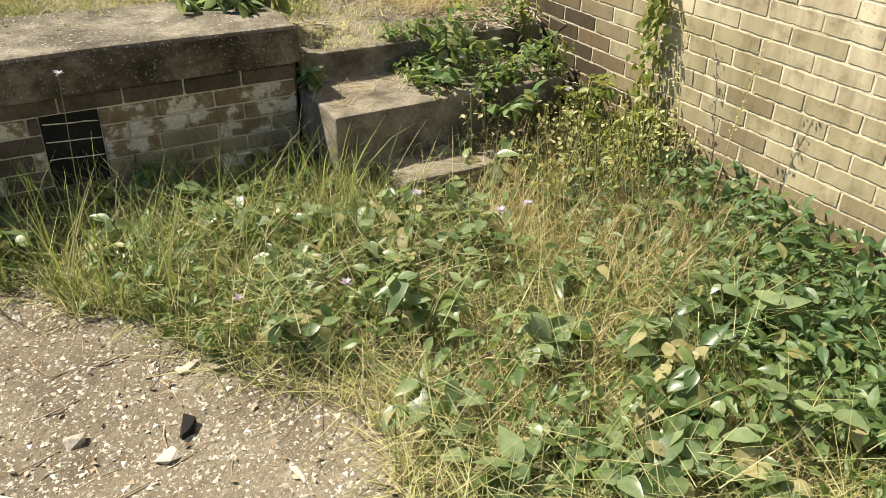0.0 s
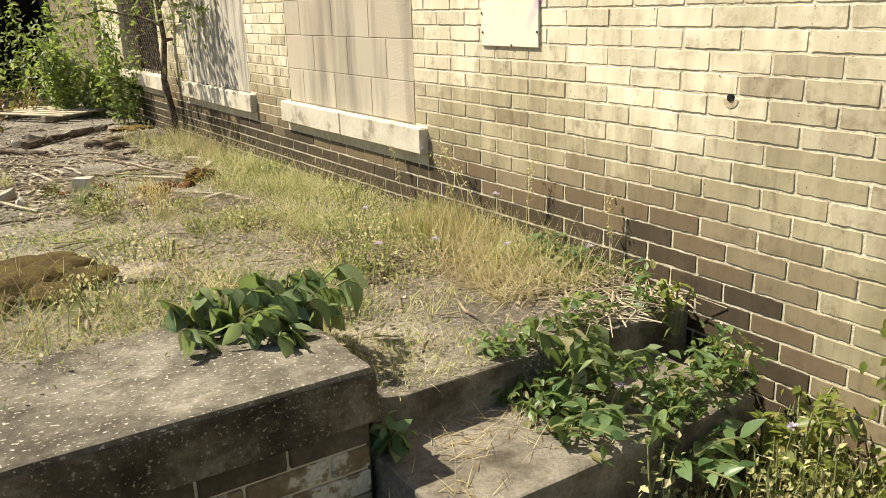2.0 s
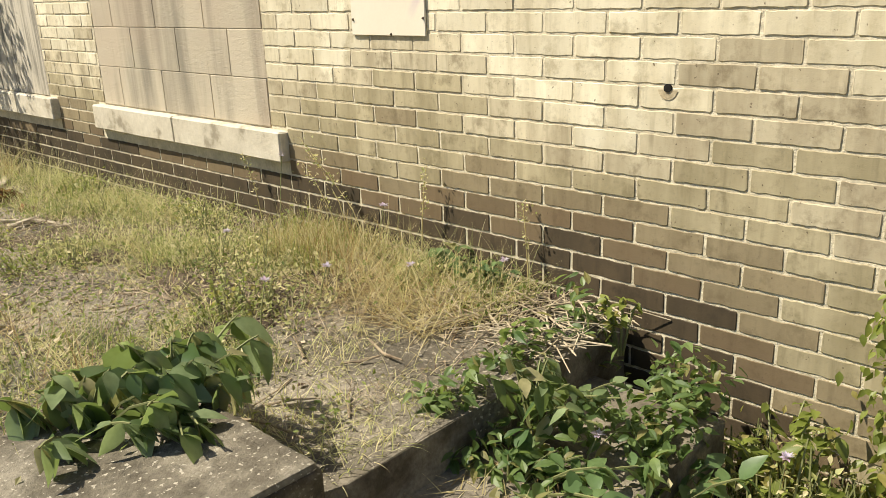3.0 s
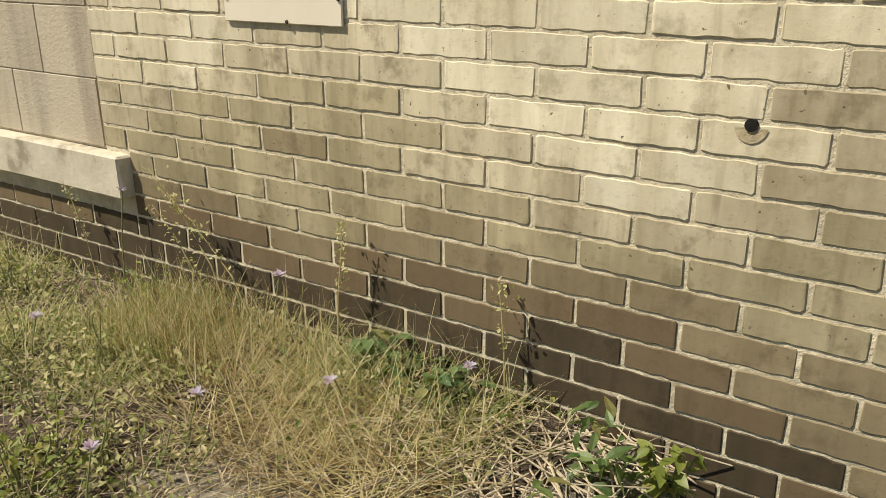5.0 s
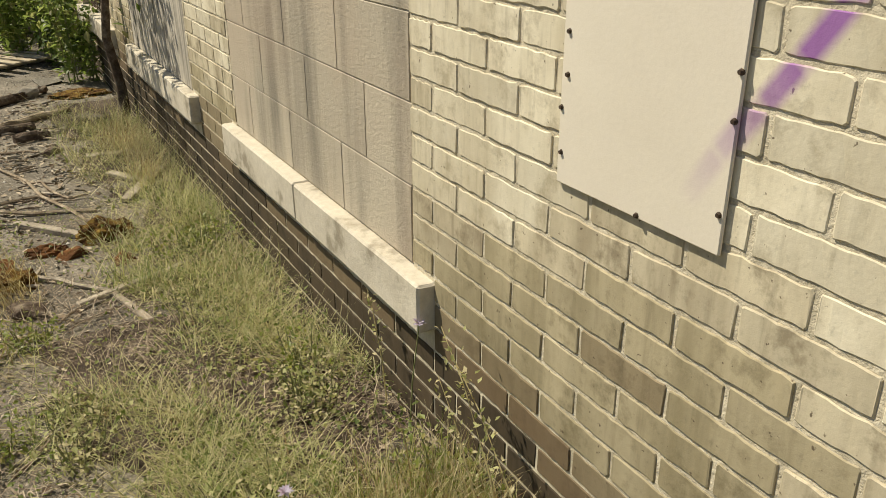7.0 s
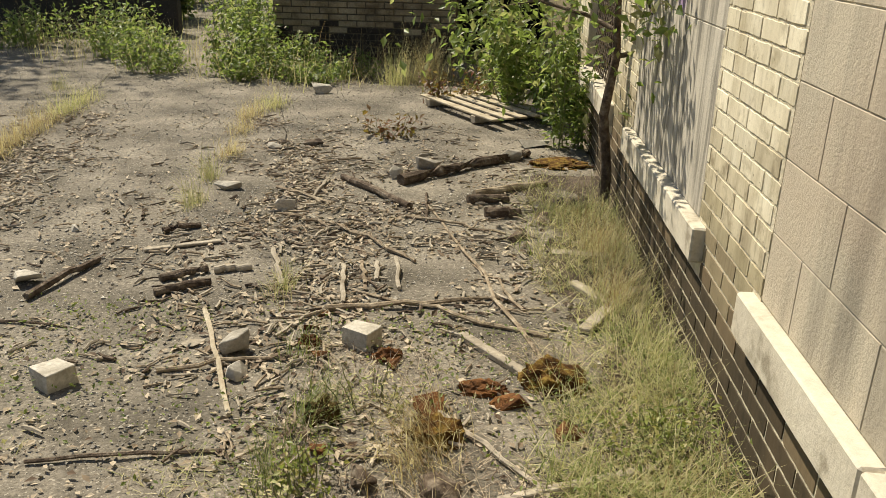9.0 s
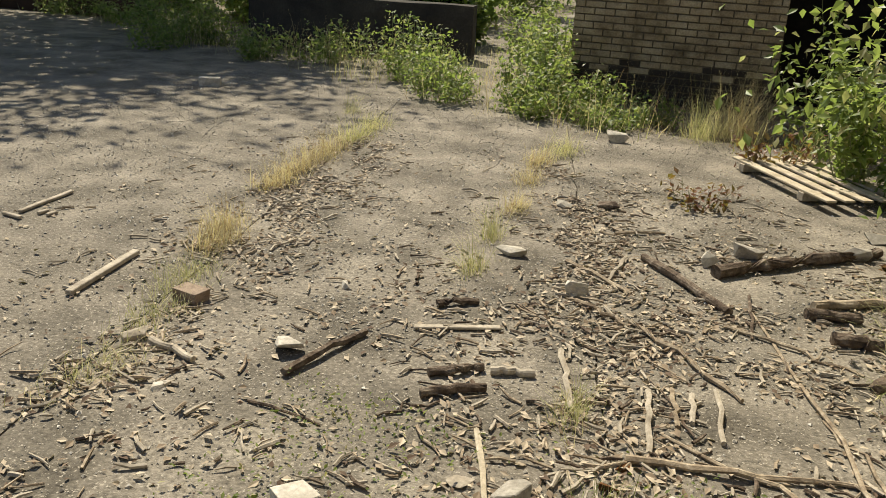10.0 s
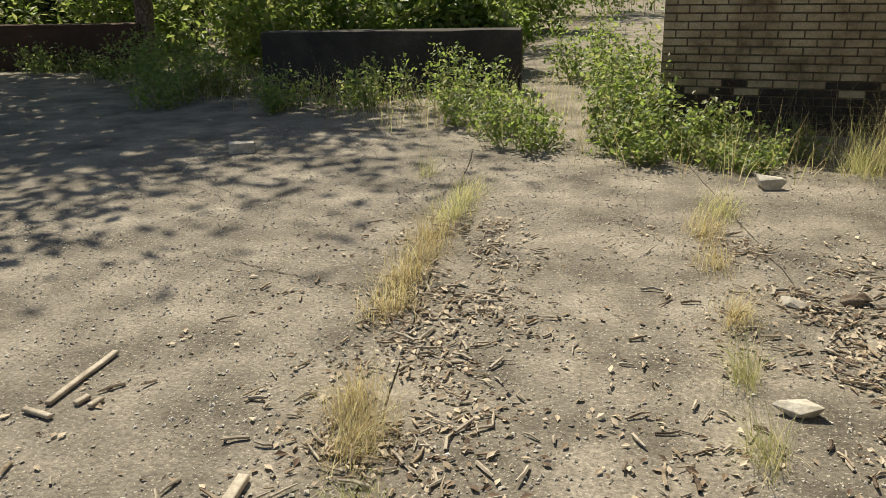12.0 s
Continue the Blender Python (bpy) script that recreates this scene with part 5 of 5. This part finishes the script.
for x in (-0.4, 0.3):
    part("bearer", box(x - 0.03, x + 0.03, -0.28, 0.3, -0.01, 0.044, 0.003), WOOD, pal)


def stone(x, y, sx, sy, sz, mat, label, seed, yaw=0, tilt=0, name="stone", h=0.0, rough=0.42):
    r = random.Random(seed)
    bm = bmesh.new()
    soft = mat is MOSS
    for i in range(60 if soft else 24 if rough < 0.2 else 15):
        v = Vector((r.gauss(0, 1), r.gauss(0, 1), r.gauss(0, 1))).normalized() if soft else Vector((r.choice((-1, 1)), r.choice((-1, 1)), r.choice((-1, 1)))) * r.uniform(1 - rough, 1) if rough < 0.2 else Vector((r.uniform(-1, 1), r.uniform(-1, 1), r.uniform(-1, 1))) * 1.15
        v += Vector((r.uniform(-1, 1), r.uniform(-1, 1), r.uniform(-1, 1))) * rough * (0.15 if soft else 0.6)
        bm.verts.new((v.x * sx / 2, v.y * sy / 2, (max(v.z, -0.9) + 0.9) * sz / 2))
    hull = bmesh.ops.convex_hull(bm, input=bm.verts)
    bmesh.ops.delete(bm, geom=list({g for g in hull["geom_interior"] + hull["geom_unused"] if isinstance(g, bmesh.types.BMVert)}), context="VERTS")
    if not soft:
        bmesh.ops.bevel(bm, geom=bm.edges[:], offset=min(sx, sy, sz) * 0.03, segments=1, affect="EDGES")
    ob = part(name, bm, mat)
    ob.matrix_world = pose(x, y, (top(x, y) if y > -0.6 else ground_height(x, y)) - 0.004 + h, tilt, 0, yaw)
    return tagged(ob, label, "stone")


stone(-2.03, 2.62, .10, .095, .075, CHALK, "pale broken concrete block with sharp edges", 1, 58, rough=.15)
stone(-2.23, 2.47, .10, .06, .045, STONE, "grey broken brick piece on the slab", 2, 10)
stone(-1.12, 2.97, .085, .11, .08, CHALK, "pale broken block on the slab", 3, 62, rough=.15)
stone(-1.55, 2.90, .10, .09, .10, STONE, "grey jagged stone among twigs", 4, 20, 15)
stone(-1.48, 2.72, .07, .05, .06, CHALK, "pale stone chip among twigs", 5, 50)
stone(-1.70, 2.92, .07, .05, .015, WOOD, "flat tan tile piece", 6, 15)
stone(-3.10, 3.58, .13, .08, .052, plain("brown_brick", [(0.3, (0.16, 0.11, 0.075)), (0.6, (0.34, 0.26, 0.19))], 12, 80), "brown weathered brick half lying in grass", 7, -8, rough=.1)
stone(-2.53, 3.38, .10, .09, .07, CHALK, "pale weathered wood stump", 8, 30, rough=.4)
stone(-1.24, 5.07, .10, .06, .09, CHALK, "pale pointed stone on slab", 9, 40)
stone(-2.13, 4.73, .14, .10, .06, CHALK, "pale stone in the slab joint", 10, 20)
stone(-1.72, 4.38, .08, .07, .07, CHALK, "pale stone among litter", 11, 0)
stone(-2.08, 5.66, .10, .07, .05, STONE, "dark clod on the slab", 12, 0)
stone(-1.85, 5.73, .12, .06, .05, BARK, "dark wood piece on the slab", 13, 20)
stone(-1.05, 5.3, .14, .10, .08, STONE, "grey stone beside the log", 14, 20)
stone(-0.55, 5.55, .16, .10, .07, STONE, "grey stone beside the log", 15, 20)
stone(-0.35, 5.95, .2, .12, .05, STONE, "flat grey stone by the wall", 16, 20)
stone(-2.62, 3.98, .04, .04, .03, CHALK, "small pale stone on the slab", 17)
stone(-2.14, 7.62, .18, .14, .10, CHALK, "crumpled pale plastic scrap among weeds", 18, 0, 0, "plastic_scrap", 0, .5)
stone(-3.05, 3.2, .10, .05, .05, WOOD, "grey wood chunk in the grass", 19, 60)
stone(-2.75, 2.97, .06, .04, .02, CHALK, "small pale chip on the slab", 20, 60)
stone(-1.9, -1.68, .06, .035, .015, CHALK, "white tile chip on the gravel", 21, 10)
stone(-2.02, -1.98, .05, .04, .02, CHALK, "white tile chip on the gravel", 22, 30)
stone(-1.96, -1.90, .06, .05, .03, BLACK, "dark crumpled scrap on the gravel", 23, 30, 0, "scrap", 0, .5)
stone(-1.775, -2.16, .02, .06, .012, CHALK, "white tile chip on the gravel", 24, 10)
stone(-2.36, -1.94, .06, .05, .02, CHALK, "white tile chip on the gravel", 25, 10)
stone(-2.2, -1.82, .05, .04, .03, STONE, "grey stone on the gravel", 26, 10)
for i, (x, y, s) in enumerate([(-1.32, 3.08, .07), (-1.25, 2.88, .08), (-1.02, 2.84, .1), (-0.85, 2.55, .14), (-0.62, 2.62, .14), (-1.3, 3.2, .05), (-0.45, 2.45, .1), (-1.15, 2.3, .1), (-1.0, 2.2, .12), (-0.8, 2.15, .12), (-0.55, 4.1, .12), (-0.4, 4.35, .12)]):
    stone(x, y, s * .8, s * .6, s * .35, ROT if i < 8 else BARK, "crumbling rotten orange wood on the slab", 40 + i, i * 40, 0, "rotten_wood", 0, .75)
for i, (x, y, s) in enumerate([(-1.62, .62, .13), (-1.75, .5, .14), (-1.88, .66, .13), (-1.7, .78, .13), (-1.55, .46, .1), (-1.95, .48, .12), (-1.8, .88, .12), (-1.6, .9, .1), (-2.05, .7, .13), (-2.0, .9, .13), (-2.15, .55, .13), (-2.25, .8, .14), (-1.68, .35, .1), (-1.85, .33, .1), (-2.35, .6, .14)]):
    ob = stone(x, y, s * 1.9, s * 1.6, s * .6, MOSS, "brown-green moss cushion on the slab", 60 + i, i * 50, 0, "moss_cushion", 0, .2)
    ob["category"], ob["group"] = "moss", "moss cushions"
MOSSROT = plain("orange_rotten_stump", [(0.36, (0.06, 0.028, 0.012)), (0.5, (0.17, 0.09, 0.022)), (0.62, (0.33, 0.22, 0.05))], 26, 110, 1.0, 1.0, 0.012)


def mossy_stump(x, y, sx, sy, sz, mat, label, seed):
    """A crumbled lump of rotten wood with a ragged, cracked surface."""
    bm = bmesh.new()
    bmesh.ops.create_icosphere(bm, subdivisions=4, radius=1)
    for v in bm.verts:
        p = v.co + Vector((seed * 3.1, 0, 0))
        k = 1 + 0.34 * noise.noise(p * 2.2) + 0.22 * noise.noise(p * 6) + 0.10 * noise.noise(p * 15)
        v.co = Vector((v.co.x * sx / 2 * k, v.co.y * sy / 2 * k, max(-0.2, v.co.z) * sz * k))
    ob = part("mossy_stump", bm, mat)
    ob.location = (x, y, top(x, y))
    return tagged(ob, label, "stump", "rotten stumps")


mossy_stump(-0.48, 2.76, .21, .16, .075, MOSSROT, "crumbling stump covered in orange-yellow moss", 1)
mossy_stump(-0.83, 2.42, .16, .13, .055, MOSSROT, "crumbling stump covered in orange-yellow moss", 2)
mossy_stump(-0.24, 5.48, .38, .24, .035, MOSSROT, "low orange-yellow moss mound beside the wall", 7)
mossy_stump(-1.17, 2.50, .10, .10, .06, MOSS, "small stump covered in brown-green moss", 3)
mossy_stump(-1.30, 2.95, .08, .06, .04, ROT, "small clod of red-brown rotten wood", 4)
mossy_stump(-1.02, 2.88, .10, .07, .04, ROT, "small clod of red-brown rotten wood", 5)
mossy_stump(-0.70, 2.70, .16, .09, .035, ROT, "flat clod of red-brown rotten wood", 6)
brk = stone(-6.13, 7.75, .2, .1, .09, CHALK, "pale paving brick lying on the concrete", 81, 30, 0, "loose_brick", 0, .03)

# ---- litter: chips, twigs and pebbles ----
def litter(x, y):
    d = math.exp(-((x + 1.35) / 0.75) ** 2 - ((y - 3.9) / 1.5) ** 2)
    e = math.exp(-((x - joint_r(y)) / 0.22) ** 2) * 0.9 + math.exp(-((x - joint_l(y) - 0.12) / 0.25) ** 2) * 0.9
    return min(1.0, (d * 1.2 + e * 1.5 * (1 if 2.3 < y < 6.5 else 0.2) + 0.12) * (0.55 + 1.5 * nz(x, y, 2.6, 6)))


def twigs(n, x0, x1, y0, y1, keep, h, lmin, lmax, r, seed):
    p = field(n, x0, x1, y0, y1, keep, h)
    q = random.Random(seed)
    pcs = []
    for x, y, z in p:
        a, l = q.uniform(0, 6.28), q.uniform(lmin, lmax)
        rad = r * q.uniform(0.6, 1.6)
        d = Vector((math.cos(a), math.sin(a), 0)) * l / 2
        c = Vector((x, y, z + rad))
        k = Vector((q.uniform(-.1, .1), q.uniform(-.1, .1), q.uniform(0, .1))) * l
        pcs.append(tube([c - d, c + k, c + d + Vector((0, 0, q.uniform(0, 0.15) * l))], [rad, rad, rad * .6], 5))
    return pcs


tp = lambda x, y: slab_z(x, y) + 0.002
stuff("twigs", twigs(2600, -4.4, -0.2, 2.2, 6.6, litter, tp, .02, .11, .004, 1), TWIG, "scattered broken twigs on the slabs", "twigs")
stuff("twigs", twigs(2200, -4.2, -0.2, 2.3, 6.4, litter, tp, .02, .10, .0045, 2), WOOD, "scattered grey wood splinters on the slabs", "twigs")
stuff("twigs", twigs(700, -2.8, -0.2, 2.2, 6.0, litter, tp, .02, .09, .0045, 3), BARK, "scattered dark bark pieces on the slabs", "twigs")
stuff("twigs", twigs(420, -2.6, -0.1, -0.4, 2.3, lambda x, y: 0.5 + nz(x, y, 2, 3), tp, .06, .25, .003, 4), TWIG, "thin dry twigs in the terrace grass", "twigs")
stuff("twigs", twigs(260, -0.42, -0.02, -0.62, -0.05, lambda x, y: 0.9, lambda x, y: tp(x, y) + 0.01, .06, .28, .0018, 5), WOODPALE, "dead pale stems lying by the wall", "twigs")
stuff("twigs", twigs(260, -3.0, -1.6, -3.0, -1.0, lambda x, y: 0.5, low, .04, .14, .002, 6), TWIG, "dry twigs on the gravel", "twigs")
lp = field(26000, -4.6, -0.1, 2.2, 6.8, litter, tp)
n = len(lp)
stuff("leaf_litter", [scatter(SMALL_V, SMALL_F, lp + np.array([0, 0, 0.006]), rng.uniform(0, 6.3, n), rng.normal(0, 0.25, n), rng.normal(0, 0.3, n), rng.uniform(0.012, 0.045, n))], LITTER, "dead leaf and bark litter on the slabs", "litter")
lp = field(3600, -2.6, -0.1, -0.5, 2.4, lambda x, y: 0.5 + nz(x, y, 2, 8), tp)
n = len(lp)
stuff("leaf_litter", [scatter(SMALL_V, SMALL_F, lp + np.array([0, 0, 0.006]), rng.uniform(0, 6.3, n), rng.normal(0, 0.25, n), rng.normal(0, 0.3, n), rng.uniform(0.012, 0.035, n))], LITTER, "dead leaf litter in the terrace grass", "litter")
lp = field(2600, -3.2, -0.1, -3.4, -0.75, lambda x, y: 0.8 if bare(x, y) else 0.4, low)
n = len(lp)
stuff("leaf_litter", [scatter(SMALL_V, SMALL_F, lp + np.array([0, 0, 0.01]), rng.uniform(0, 6.3, n), rng.normal(0, 0.25, n), rng.normal(0, 0.3, n), rng.uniform(0.008, 0.025, n))], LITTER, "dead leaf litter on the gravel", "litter")
PEB_V = np.array([(1, 0, 0), (0, 1, 0), (-1, 0, 0), (0, -1, 0), (0.1, 0.1, 0.7), (0, 0, -0.5)])
PEB_F = np.array([(0, 1, 4), (1, 2, 4), (2, 3, 4), (3, 0, 4), (1, 0, 5), (2, 1, 5), (3, 2, 5), (0, 3, 5)])


def pebbles(n, x0, x1, y0, y1, keep, h, s0, s1, mat, label):
    p = field(n, x0, x1, y0, y1, keep, h)
    m = len(p)
    s = s0 + (s1 - s0) * rng.random(m) ** 3
    stuff("pebbles", [scatter(PEB_V, PEB_F, p, rng.uniform(0, 6.3, m), rng.normal(0, .3, m), rng.normal(0, .3, m), s)], mat, label, "pebbles")


PEBM = leaf_material("pebble", (0.26, 0.23, 0.185), (0.46, 0.42, 0.345), (0.15, 0.13, 0.105), 0.12, 0.9, 0.0)
pebbles(46000, -3.2, -1.4, -3.2, -1.0, lambda x, y: 1.0 if bare(x, y) else 0.15, lambda x, y: low(x, y) + 0.002, .002, .012, PEBM, "loose gravel on bare soil")
pebbles(52000, -6.5, -0.1, 2.1, 9.0, lambda x, y: 0.5 + nz(x, y, 2, 1), tp, .002, .011, PEBM, "small loose stones on the slabs")
PALEPEB = leaf_material("pale_chip", (0.40, 0.36, 0.29), (0.66, 0.61, 0.52), (0.30, 0.22, 0.15), 0.15, 0.9, 0.0)
pebbles(9000, -6.5, -0.1, 2.1, 9.0, lambda x, y: 0.4 + 1.4 * nz(x, y, 1.5, 12), tp, .0025, .012, PALEPEB, "pale stone chips strewn over the slabs")
pebbles(5000, -3.2, -1.4, -3.2, -1.0, lambda x, y: 0.9 if bare(x, y) else 0.05, lambda x, y: low(x, y) + 0.003, .003, .014, PALEPEB, "pale stone chips on bare soil")
pebbles(1600, -2.2, -0.1, -0.5, 2.1, lambda x, y: 0.6, tp, .002, .009, PEBM, "small loose stones on the slabs")

# ---- bricks ----
def stain(y, z, cy, cz, ry, rz):
    """1 in the middle of a stained patch of the wall, 0 outside it."""
    return max(0.0, 1.0 - ((y - cy) / ry) ** 2 - ((z - cz) / rz) ** 2)


def tint_at(y, z, r):
    """Which paint or grime state a brick has."""
    n = noise.noise(Vector((y * 0.8, z * 1.2, 4.2))) * 0.06 + noise.noise(Vector((y * 3, z * 4, 1.2))) * 0.05
    h = z + n + (r - 0.5) * 0.08
    far = min(1.0, max(0.0, (-0.58 - y) / 0.6))
    h += far * (0.46 - 0.65 * z)
    h += 0.12 * stain(y, z, -0.42, 0.72, 0.38, 0.3)
    h -= 0.2 * stain(y, z, 0.30, 0.74, 0.45, 0.26) + 0.16 * stain(y, z, -0.98, 0.78, 0.34, 0.36)
    for limit, kind in ((0.28, "dark"), (0.36, "brown"), (0.44, "umber"), (0.55, "olive"), (0.67, "tan")):
        if h < limit:
            return kind
    return "tan" if r > 0.93 and z < 0.9 else "cream"


def brick_block(a, b, z0, z1, jit, proud, deep=0.02):
    """Vertices and faces of one brick in the wall plane: rounded corners, worn uneven edges and a small chamfer."""
    g, c, n, rc = 0.0040, 0.0014, 13, 0.0030
    q = random.Random(int(abs(jit[0]) * 1e9))
    a, b, z0, z1 = a + g, b - g, z0 + g, z1 - g
    us = [0.0, rc / (b - a)] + [i / (n - 2) for i in range(1, n - 2)] + [1 - rc / (b - a), 1.0]
    ring = []
    for i, u in enumerate(us):
        ring.append((a + (b - a) * u, z0 + (rc if i in (0, n) else 0)))
    for i, u in enumerate(us):
        ring.append((b - (b - a) * u, z1 - (rc if i in (0, n) else 0)))
    ring = [(y + q.uniform(-0.0012, 0.0012), z + q.uniform(-0.0019, 0.0013)) for y, z in ring]
    n = len(us) - 1
    m, cy, cz = len(ring), (a + b) / 2, (z0 + z1) / 2
    v = [(deep, y, z) for y, z in ring] + [(proud + c, y, z) for y, z in ring]
    v += [(proud + q.uniform(-0.0005, 0.0005), y - math.copysign(c, y - cy), z - math.copysign(c, z - cz)) for y, z in ring]
    f = []
    for k in range(m):
        p = (k + 1) % m
        f += [(k, m + k, m + p, p), (m + k, 2 * m + k, 2 * m + p, m + p)]
    for i in range(n):
        f.append((2 * m + i, 2 * m + 2 * n + 1 - i, 2 * m + 2 * n - i, 2 * m + i + 1))
    return v, f


joined = {k: ([], []) for k in TINTS}
shared = {}
br = random.Random(3)
for k in range(-20, 30):
    zl = Z0 + k * C
    for j in range(-32, 38):
        a = L * (j + (0.5 if k % 2 else 0.0))
        for s, e in [(a, a + L)]:
            spans = [(s, e)]
            for y0, y1 in WINDOWS:
                if zl + C > SILLZ - 0.12:
                    lo, hi = (y0 - 0.1, y1 + 0.07) if zl < SILLZ - 0.03 else (y0, y1)
                    out = []
                    for p, q in spans:
                        if q <= lo or p >= hi:
                            out.append((p, q))
                        else:
                            if p < lo - 0.03:
                                out.append((p, lo + 0.004))
                            if q > hi + 0.03:
                                out.append((hi - 0.004, q))
                    spans = out
            for p, q in spans:
                p, q = max(p, WALL_Y0), min(q, WALL_Y1)
                if q - p < 0.03:
                    continue
                r = br.random()
                kind = tint_at((p + q) / 2, zl + C / 2, r)
                jit = [br.uniform(-0.0014, 0.0014) for _ in range(8)]
                near = -1.75 < p < 1.0 and 0.02 < zl < 1.3 and abs(q - p - L) < 1e-6
                if near:
                    key = br.randrange(20)
                    if (key, kind) not in shared:
                        v, f = brick_block(-L / 2, L / 2, -C / 2, C / 2, jit, br.uniform(-0.0024, -0.0006))
                        me = bpy.data.meshes.new("brick")
                        me.from_pydata(v, [], f)
                        me.materials.append(BRICK[kind])
                        shared[key, kind] = me
                    ob = new("brick", shared[key, kind])
                    ob.location = (0, (p + q) / 2, zl + C / 2)
                    ob.parent = wall_right
                else:
                    v, f = brick_block(p, q, zl, zl + C, jit, br.uniform(-0.0024, -0.0006))
                    vs, fs = joined[kind]
                    o = len(vs)
                    vs += v
                    fs += [tuple(i + o for i in t) for t in f]
for kind, (vs, fs) in joined.items():
    ob = mesh_part("bricks", np_mesh("bricks", np.array(vs), np.array(fs)), BRICK_JOINED[kind], wall_right)
    ob["kind"] = "stuff"
